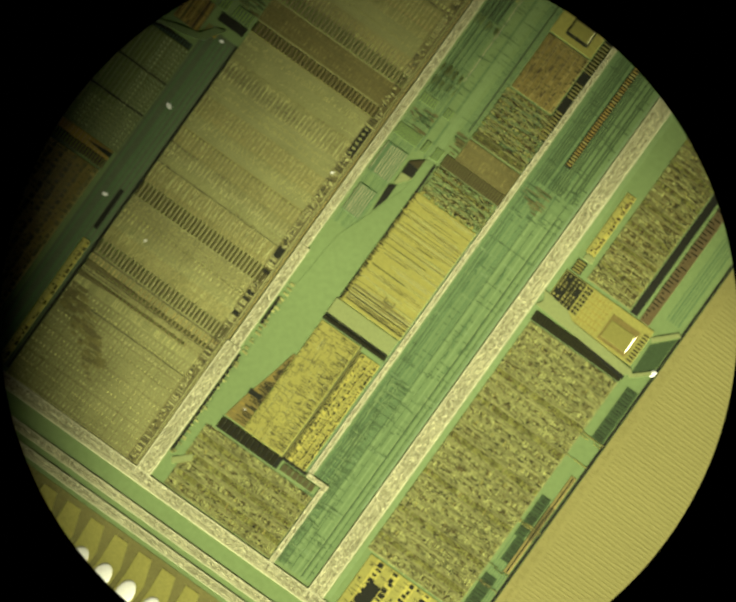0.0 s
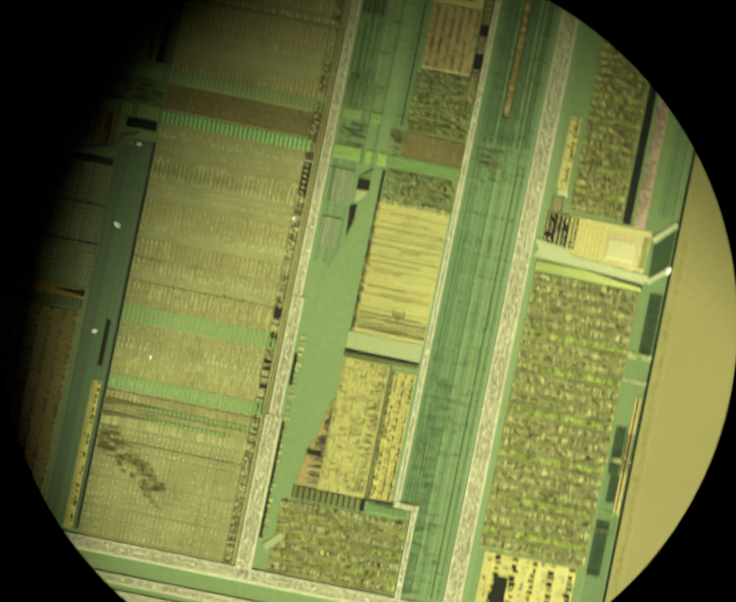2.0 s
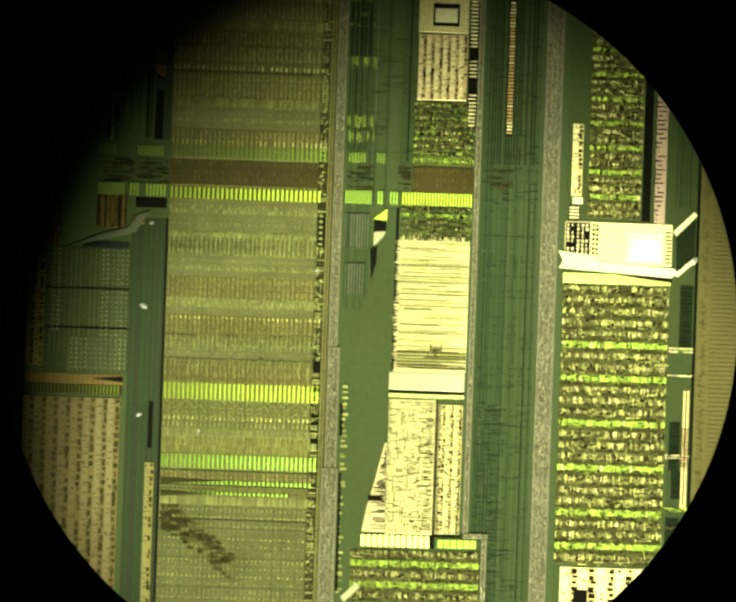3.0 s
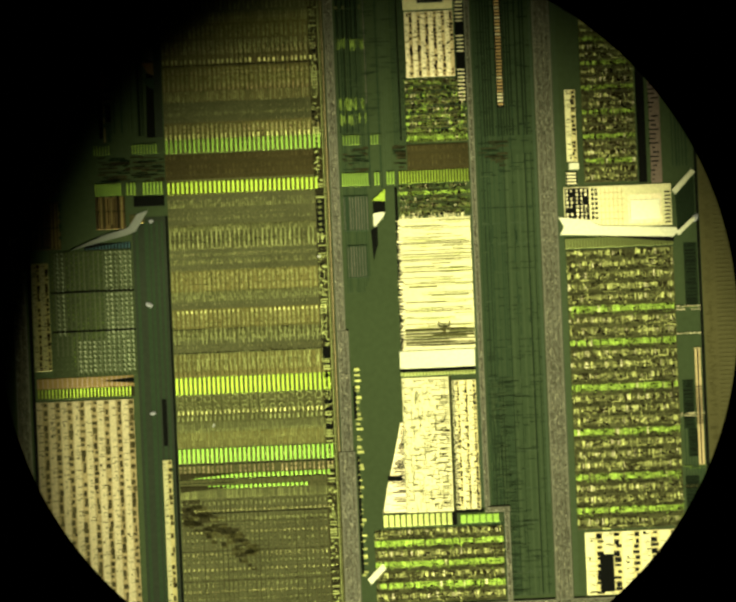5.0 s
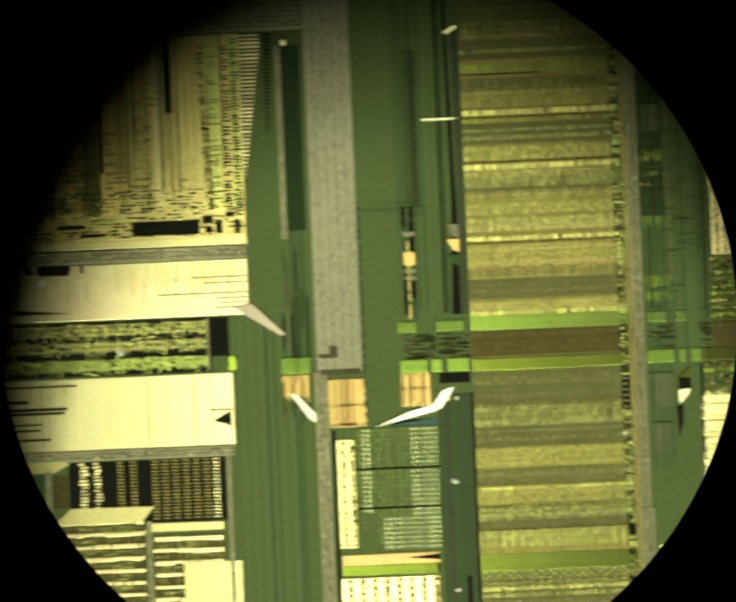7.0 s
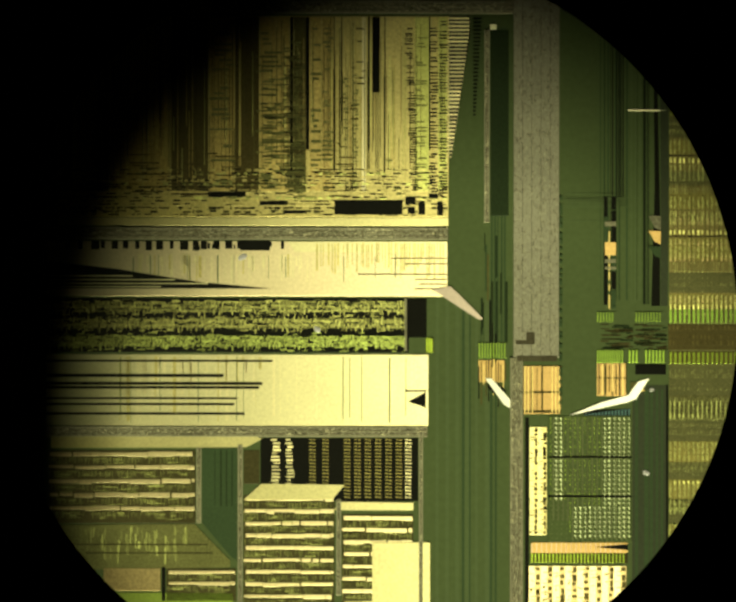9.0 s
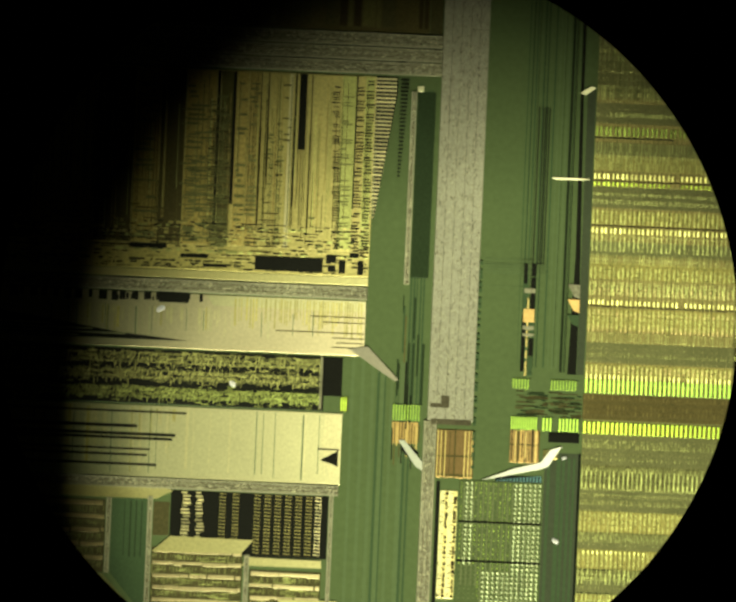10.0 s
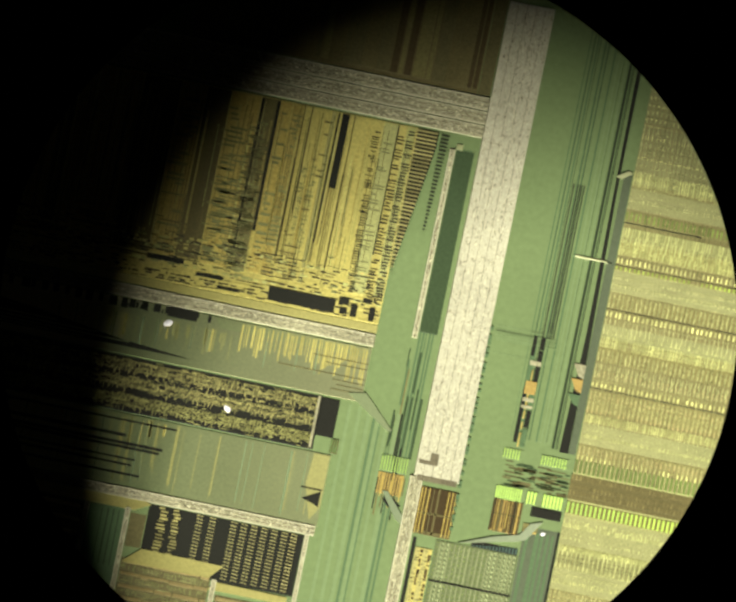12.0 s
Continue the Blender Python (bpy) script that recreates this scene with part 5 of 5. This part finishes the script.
banded = rect("logic_block", -1745, -384, -972, -268, 0, 2, BLACK, chip, "three bands of fine yellow-green wires on black")
for i in range(44):
    y = -382 + i * 2.55
    band = min(abs(y + 366), abs(y + 331), abs(y + 292))
    s = Shape()
    x = -1742 + rnd.uniform(0, 6)
    while x < -978:
        d = rnd.uniform(3, 20)
        if rnd.random() < (0.86 if band < 12 else 0.14):
            s.slab(x, y + rnd.uniform(0, 0.5), min(x + d, -977), y + rnd.uniform(1.3, 2.2), 2, 3.4)
        if band < 13 and rnd.random() < 0.62:
            s.slab(x, y - rnd.uniform(0, 3), x + rnd.uniform(1.0, 2.0), y + rnd.uniform(3, 10), 2, 3.7)
        x += d + rnd.uniform(0.8, 4.5)
    part("wire_strip", s, ROW_LIME if y > -312 else (ROW_GOLD if i % 4 else CELL_MID), banded, "", "stuff")
rect("black_block", -972, -382, -934, -300, 0, 5, BLACK, chip, "black block beside the logic")
rect("grey_post", -982, -384, -976, -272, 0, 6, BUS, chip, "thin grey metal post")
plain = rect("plain_block", -1745, -264, -930, -112, 0, 4, PLATE, chip, "plain pale cream metal block")
for y, b in ((-252, -1250), (-222, -1380), (-205, -1290), (-196, -1300), (-172, -1330), (-160, -1360), (-140, -1320)):
    part("dark_streak", Shape().slab(-1745, y, b + rnd.uniform(-20, 20), y + rnd.uniform(3, 7), 4, 5), BLACK, plain)
part("gold_patch", Shape().prism([(-966, -262), (-932, -262), (-932, -150), (-950, -120), (-972, -196)], 4, 5), PLATE_GOLD, plain)
part("dark_flag", Shape().prism([(-974, -163), (-936, -184), (-936, -150), (-950, -156)], 5, 6).slab(-980, -188, -934, -185, 5, 6), BLACK, plain)
s = Shape()
x = -1170
while x < -896:
    w = rnd.uniform(1.2, 4.2)
    s.slab(x, -502 + rnd.uniform(0, 3), x + w, -448 + rnd.uniform(-22, 26) * (0.4 + (x + 1170) / 400), 4, 4.25)
    x += w + rnd.uniform(0.8, 5) * (1.9 - (x + 1170) / 260)
part("gold_line", s, ARRAY_GOLD, pink, "close gold lines", "stuff")
for block, y0, y1 in ((pink, -478, -410), (plain, -262, -114)):
    for k in range(44):
        q = rnd.uniform(-1560, -1200) if block is pink else rnd.uniform(-1590, -1250)
        part("faint_line", Shape().slab(q, y0 + rnd.uniform(0, 6), q + rnd.choice((1.2, 2.0, 3.0, 6.0)), y0 + rnd.uniform(15, y1 - y0), 4, 4.3), rnd.choice((PLATE_GOLD, PLATE_GOLD, ARRAY_GOLD)), block)
    for k in range(34):
        q = rnd.uniform(-1590, -950)
        part("faint_line", Shape().slab(q, y0 + rnd.uniform(0, 8), q + rnd.choice((1.0, 1.4, 2.0)), y1 - rnd.uniform(0, 20), 4, 4.4), rnd.choice((PLATE_GOLD, PLATE, TEAL_LIGHT)), block)
bus("cross_bus", -1745, -110, -932, -88, "grey horizontal aluminium bus", 2, False)
lad = rect("ladder_block", -1288, -86, -952, 48, 0, 3, BLACK, chip, "black array of cream rungs")
for i, x in enumerate((-1266, -1236, -1184, -1156, -1110, -1088, -1066, -1044, -1022, -1000, -980)):
    s = Shape()
    for k in range(18):
        q = -84 + k * 7.2
        if i < 2:
            s.slab(x + rnd.uniform(0, 6), q, x + rnd.uniform(12, 22), q + rnd.uniform(2.4, 5), 3, 5, 0.4)
        else:
            s.slab(x, q, x + 6.2, q + 2.8, 3, 5, 0.4)
            s.slab(x + 7.4, q + 0.8, x + 13.6, q + 3.4, 3, 5, 0.4)
    part("rung_column", s, CREAM_CELL if i in (0, 1, 10) else ORANGE_BAR, lad, "", "stuff")
bus("thin_bus", -950, -100, -942, 660, "thin grey aluminium bus", 0)
def striped(name, x0, y0, x1, y1, pitch):
    """A dark block of broken level olive bars with fine teeth below each."""
    block = rect(name, x0, y0, x1, y1, 0, 2, STREAK, chip, "dark block of level olive bars")
    y = y0 + 4
    while y < y1 - pitch:
        bar, tooth, thin = Shape(), Shape(), Shape()
        q = x0 + rnd.uniform(0, 6)
        while q < x1 - 8:
            e = min(q + rnd.uniform(12, 70), x1 - 2)
            o = rnd.uniform(-0.04, 0.04) * pitch
            bar.slab(q, y + o, e, y + o + pitch * rnd.uniform(0.22, 0.36), 2, 4, 0.5)
            q = e + rnd.choice((0, 0.8, 3))
        for k in range(int((x1 - x0) / 3)):
            q = rnd.uniform(x0, x1 - 4)
            tooth.slab(q, y + pitch * rnd.uniform(0.36, 0.5), q + rnd.uniform(0.8, 2.6), y + pitch * rnd.uniform(0.55, 0.95), 2, 3.4)
        for k in range(int((x1 - x0) / 14)):
            q, t = rnd.uniform(x0, x1 - 30), y + pitch * rnd.uniform(0.4, 0.95)
            thin.slab(q, t, q + rnd.uniform(8, 30), t + rnd.uniform(0.8, 1.6), 2, 3.6)
        part("bar", bar, CREAM_TAN, block, "", "stuff")
        part("tooth_strip", tooth, CELL_MID, block, "", "stuff")
        part("thin_line", thin, OLIVE_BAR, block, "", "stuff")
        y += pitch


bus("thin_bus", -1336, -72, -1326, 400, "thin grey aluminium bus", 0)
bus("thin_bus", -1424, -66, -1414, 96, "thin grey aluminium bus", 0)
bus("thin_bus", -1126, 44, -1116, 250, "thin grey aluminium bus", 0)
part("green_field", Shape().prism([(-1413, -64), (-1337, -66), (-1337, 176), (-1350, 168), (-1413, 94)], 0, 2), OXIDE_DARK, chip, "dark green slanting field")
lines("field_wire", -1386, -60, -1342, 60, 12, 0.3, SHADE, chip, 2.6, True, 0.8, 0.2, "dark wires over the green field")
part("cream_bar", Shape().prism([(-1735, -90), (-1300, -90), (-1284, -84), (-1318, -66), (-1735, -64)], 1, 6), CREAM, chip, "long cream metal bar with a slanting end")
rect("dark_block", -1324, -60, -1290, 12, 0, 2, STREAK, chip, "dark block beside the ladder")
striped("striped_block", -1740, -60, -1426, 96, 29)
olive = part("olive_plate", Shape().prism([(-1720, 100), (-1428, 98), (-1352, 176), (-1352, 190), (-1700, 196)], 0, 3), CELL_MID, chip, "olive metal plate with a slanting side")
s = Shape()
for k in range(60):
    x, y = rnd.uniform(-1690, -1440), rnd.uniform(102, 150)
    s.slab(x, y, x + rnd.uniform(1, 3), y + rnd.uniform(10, 40), 3, 3.6)
part("fine_line", s, OLIVE_BAR, olive, "", "stuff")
for y, x0, x1 in ((140, -1700, -1400), (158, -1660, -1390)):
    part("dark_line", Shape().slab(x0, y, x1, y + 3, 3, 4), STREAK, olive)
striped("striped_block", -1488, 192, -1340, 262, 24)
rect("cream_block", -1622, 192, -1500, 240, 0, 5, TAN_CELL, chip, "small tan metal block")
rect("dark_block", -1498, 188, -1490, 262, 0, 4, BLACK, chip, "thin black column")
rect("green_plate", -1610, 244, -1345, 400, 0, 2, GLINT_DULL, chip, "dull green ruled plate")
striped("striped_block", -1324, 36, -1130, 400, 26)
part("cream_bar", Shape().prism([(-1324, 46), (-1286, 12), (-1108, 14), (-1134, 44)], 1, 6), CREAM, chip, "cream metal bar with a slanting end")
striped("striped_block", -1114, 76, -962, 400, 26)
part("cream_bar", Shape().prism([(-1132, 68), (-1118, 50), (-962, 52), (-962, 68)], 1, 6), CREAM, chip, "cream metal bar with a slanting end")
rect("cream_block", -1050, 136, -926, 400, 0, 7, CREAM, chip, "plain cream metal block")

# top frame of grey buses
bus("frame_bus", -1720, -1078, -750, -1049.5, "grey horizontal aluminium bus", 2, False)
bus("frame_bus", -1720, -1048, -750, -1019.5, "grey horizontal aluminium bus", 2, False)
bus("frame_bus", -1720, -1018, -750, -990, "grey horizontal aluminium bus", 2, False)
rect("dark_slab", -779, -1390, -752, -1080, 0, 4, STREAK, chip, "dark slab beside the wide bus")
up = rect("brown_block", -1400, -1390, -780, -1080, 0, 3, BROWN, chip, "brown array of ruled columns")
x = -1398
while x < -784:
    w = rnd.choice((12, 18, 30))
    part("column", Shape().slab(x, -1388, min(x + w - 3, -782), -1090, 3, 4.5, 0.5), rnd.choice((BROWN, BROWN, GAP, STREAK, CELL_DARK)), up)
    x += w


# ---- dust and crumbs lying on the die ----
def speck(x, y, size, turn, label="tiny white speck of dust on the die"):
    bm = bmesh.new()
    bmesh.ops.create_icosphere(bm, subdivisions=2, radius=size * U)
    for v in bm.verts:
        v.co.x *= 1.6
        v.co.z *= 0.12
        v.co *= 1 + 0.35 * noise.noise(v.co * 900 + Vector((x, y, 0)))
    me = bpy.data.meshes.new("speck")
    bm.to_mesh(me)
    bm.free()
    me.materials.append(SPECK)
    ob = new("dust_speck", me)
    ob.parent, ob.location, ob.rotation_euler = chip, (x * U, -y * U, high(3)), (0, 0, radians(turn))
    tagged(ob, label)


for x, y, size, turn in ((-466, -13, 5, -30), (-469, 219, 4, 10), (704, -149, 6, 60), (-1327, -470, 7, 20), (-1168, -318, 6, -40),
                         (-1013, -515, 4, 0), (-455, -190, 3.5, 10), (-100, -100, 3, 30), (40, 420, 2.5, 10), (-340, 250, 2.5, 70)):
    speck(x, y, size, turn)

# ---- the microscope round it ----
def setting(name, x0, y0, z0, x1, y1, z1, material, label):
    me = bpy.data.meshes.new(name)
    bm = bmesh.new()
    bmesh.ops.create_cube(bm, size=1)
    for v in bm.verts:
        v.co = Vector((x0 if v.co.x < 0 else x1, y0 if v.co.y < 0 else y1, z0 if v.co.z < 0 else z1))
    bmesh.ops.bevel(bm, geom=bm.edges[:], offset=0.003, segments=2, affect="EDGES")
    bm.to_mesh(me)
    bm.free()
    me.materials.append(material)
    return tagged(new(name, me), label, kind="structure")


setting("floor", -2.6, -2.6, -0.096, 2.6, 2.6, -0.026, STEEL, "black anodised microscope stage")
DECK = 1.03
setting("wall_east", 1.6, -2.6, -0.026, 1.66, 2.6, DECK + 0.02, STEEL, "black upright of the microscope housing")
setting("wall_west", -1.66, -2.6, -0.026, -1.6, 2.6, DECK + 0.02, STEEL, "black upright of the microscope housing")

FAR = EYE - DECK - 0.004
R_IN = 786 / 11211.8 * FAR
OFF = Vector(((785 - 784) / 11211.8 * FAR, -(688 - 641.5) / 11211.8 * FAR, 0))


def tube(name, radii, material, parent=None, label="", sides=160, square=()):
    """A turned ring from (radius, height) pairs; the pairs named in square are stretched out to a square."""
    v, f = [], []
    for j, (r, z) in enumerate(radii):
        for i in range(sides):
            a = 2 * math.pi * i / sides
            k = r / max(abs(math.cos(a)), abs(math.sin(a))) if j in square else r
            v.append((OFF.x + k * math.cos(a), OFF.y + k * math.sin(a), z))
    n = len(radii)
    for j in range(n):
        a, b = j * sides, ((j + 1) % n) * sides
        f += [(a + i, a + (i + 1) % sides, b + (i + 1) % sides, b + i) for i in range(sides)]
    me = bpy.data.meshes.new(name)
    me.from_pydata(v, [], f)
    me.materials.append(material)
    ob = new(name, me)
    ob.parent = parent
    return tagged(ob, label)


def opened(name, x0, y0, x1, y1, z0, z1, cx, cy, r, material, label):
    """A plate with one round hole."""
    n, v, f = 96, [], []
    for z in (z0, z1):
        for i in range(n):
            a = 2 * math.pi * i / n
            c, s = math.cos(a), math.sin(a)
            k = min(((x1 - cx) if c > 0 else (x0 - cx)) / c if abs(c) > 1e-6 else 9, ((y1 - cy) if s > 0 else (y0 - cy)) / s if abs(s) > 1e-6 else 9)
            v += [(cx + r * c, cy + r * s, z), (cx + k * c, cy + k * s, z)]
    for i in range(n):
        a, b = 2 * i, 2 * ((i + 1) % n)
        m = 2 * n
        f += [(a, b, b + 1, a + 1), (m + a, m + a + 1, m + b + 1, m + b), (a, m + a, m + b, b), (a + 1, b + 1, m + b + 1, m + a + 1)]
    me = bpy.data.meshes.new(name)
    me.from_pydata(v, [], f)
    me.materials.append(material)
    return new(name, me)


# unseen black plate, added so its round hole shapes the lamp's pool of light
iris = tagged(new("light_mask_stand"), "unseen black mask plate on two posts, added to shape the lamplight", "iris")
plate = opened("light_mask_plate", -1.45, -1.2, 1.45, -0.072, 0.060, 0.062, 0.0183, -0.1633, 0.0765, TUBE, "thin black plate with a round hole")
plate.parent = iris
tagged(plate, "thin black plate with a round hole")
# baffle added to block lamplight that would leak over the plate's edge
bm = bmesh.new()
bmesh.ops.create_cube(bm, size=1, matrix=Matrix.Translation((0, -0.073, 0.165)) @ Matrix.Diagonal((2.9, 0.002, 0.206, 1)))
me = bpy.data.meshes.new("baffle")
bm.to_mesh(me)
bm.free()
me.materials.append(TUBE)
baffle = new("baffle", me)
baffle.parent = iris
tagged(baffle, "upright black baffle, added to stop light over the plate's edge")
for x in (-1.3, 1.3):
    bm = bmesh.new()
    bmesh.ops.create_cone(bm, cap_ends=True, segments=20, radius1=0.012, radius2=0.010, depth=0.134, matrix=Matrix.Translation((x, -0.9, -0.007)))
    me = bpy.data.meshes.new("post")
    bm.to_mesh(me)
    bm.free()
    me.materials.append(STEEL)
    new("post", me).parent = iris
tagged(tube("ceiling", [(0.04, DECK - 0.02), (1.598, DECK - 0.02), (1.598, DECK), (0.04, DECK)], TUBE, None, "black deck of the housing with a round opening", square=(1, 2)), kind="structure")
eyepiece = tagged(new("eyepiece"), "black microscope eyepiece tube with a round field stop", "eyepiece")
tube("field_stop", [(R_IN, DECK + 0.004), (R_IN + 0.0003, DECK), (0.055, DECK), (0.055, DECK + 0.005), (R_IN + 0.001, DECK + 0.005)], TUBE, eyepiece, "thin black ring with a round hole")
tube("barrel", [(0.050, DECK + 0.005), (0.055, DECK + 0.005), (0.055, EYE + 0.05), (0.050, EYE + 0.05)], TUBE, eyepiece)
tube("cap", [(0.0005, EYE + 0.05), (0.057, EYE + 0.05), (0.057, EYE + 0.056), (0.0005, EYE + 0.056)], TUBE, eyepiece)


def motions():
    walk(chip, [
    (0, pose(-0.00525, 0.01338, 0, 0, 0, -35.61)),
    (0.2, pose(-0.00714, 0.01398, 0, 0, 0, -33.82)),
    (0.5, pose(-0.00730, 0.00797, 0, 0, 0, -29.50)),
    (0.8, pose(-0.00091, 0.00173, 0, 0, 0, -25.72)),
    (1, pose(-0.00494, 0.00397, 0, 0, 0, -22.83)),
    (1.3, pose(-0.00832, 0.00181, 0, 0, 0, -19.55)),
    (1.5, pose(-0.00222, -0.00563, 0, 0, 0, -17.34)),
    (1.7, pose(0.00084, -0.00591, 0, 0, 0, -14.98)),
    (2, pose(-0.00803, 0.00582, 0, 0, 0, -11.44)),
    (2.2, pose(-0.00846, 0.00887, 0, 0, 0, -8.80)),
    (2.5, pose(-0.00441, 0.00302, 0, 0, 0, -6.07)),
    (3, pose(-0.00130, -0.00388, 0, 0, 0, -1.98)),
    (3.2, pose(-0.00160, -0.00200, 0, 0, 0, -1.02)),
    (4.8, pose(-0.00020, -0.00210, 0, 0, 0, 2.68)),
    (5, pose(0.00000, -0.00005, 0, 0, 0, 2.45)),
    (5.2, pose(0.00227, -0.00281, 0, 0, 0, 2.36)),
    (5.5, pose(0.00675, -0.01062, 0, 0, 0, 2.36)),
    (5.7, pose(0.01079, -0.01554, 0, 0, 0, 2.47)),
    (6, pose(0.02443, -0.02415, 0, 0, 0, 2.64)),
    (6.2, pose(0.02867, -0.02658, 0, 0, 0, 2.51)),
    (6.5, pose(0.04180, -0.03275, 0, 0, 0, 2.65)),
    (6.7, pose(0.04765, -0.03527, 0, 0, 0, 2.67)),
    (7, pose(0.06515, -0.03765, 0, 0, 0, 2.45)),
    (7.2, pose(0.07391, -0.03796, 0, 0, 0, 2.08)),
    (7.5, pose(0.08680, -0.03885, 0, 0, 0, 2.05)),
    (7.6, pose(0.09550, -0.03800, 0, 0, 0, 2.06)),
    (7.7, pose(0.10270, -0.03880, 0, 0, 0, 2.06)),
    (9.3, pose(0.10590, -0.03784, 0, 0, 0, -0.52)),
    (9.4, pose(0.09900, -0.04250, 0, 0, 0, -0.60)),
    (9.5, pose(0.09350, -0.05130, 0, 0, 0, -0.68)),
    (9.7, pose(0.08604, -0.05473, 0, 0, 0, -1.40)),
    (10, pose(0.08637, -0.05441, 0, 0, 0, -2.49)),
    (10.5, pose(0.08713, -0.05447, 0, 0, 0, -6.05)),
    (10.7, pose(0.08727, -0.05381, 0, 0, 0, -7.08)),
    (11, pose(0.09070, -0.06320, 0, 0, 0, -9.10)),
    (11.2, pose(0.08480, -0.07147, 0, 0, 0, -10.41)),
    (11.5, pose(0.07698, -0.07672, 0, 0, 0, -11.32)),
    (12, pose(0.07800, -0.07738, 0, 0, 0, -11.55)),
    ])
    # the added plate is moved so its light pool follows the shifting dark rim
    rows = []
    for t, x, y, up in ((0, 0.0022, -0.0045, 0.045), (1.5, 0.0022, -0.0050, 0.03), (3, -0.0015, -0.0072, 0.01), (5, -0.0049, -0.0034, 0), (5.5, -0.0025, -0.0060, 0), (6, -0.0042, -0.0080, 0), (7, -0.0066, -0.0052, 0.0),
                        (7.6, -0.0062, -0.0078, 0.0), (9.3, 0.0060, -0.0092, 0.008), (9.7, 0.0074, -0.0097, 0.01), (10.5, 0.0103, -0.0129, 0.012), (11, 0.0139, -0.0157, 0.012), (11.5, 0.0143, -0.0166, 0.012), (12, 0.0137, -0.0159, 0.012)):
        rows.append((t, pose(x + 0.048 * up, y - 2.244 * up, up)))
    walk(iris, rows)


motions()
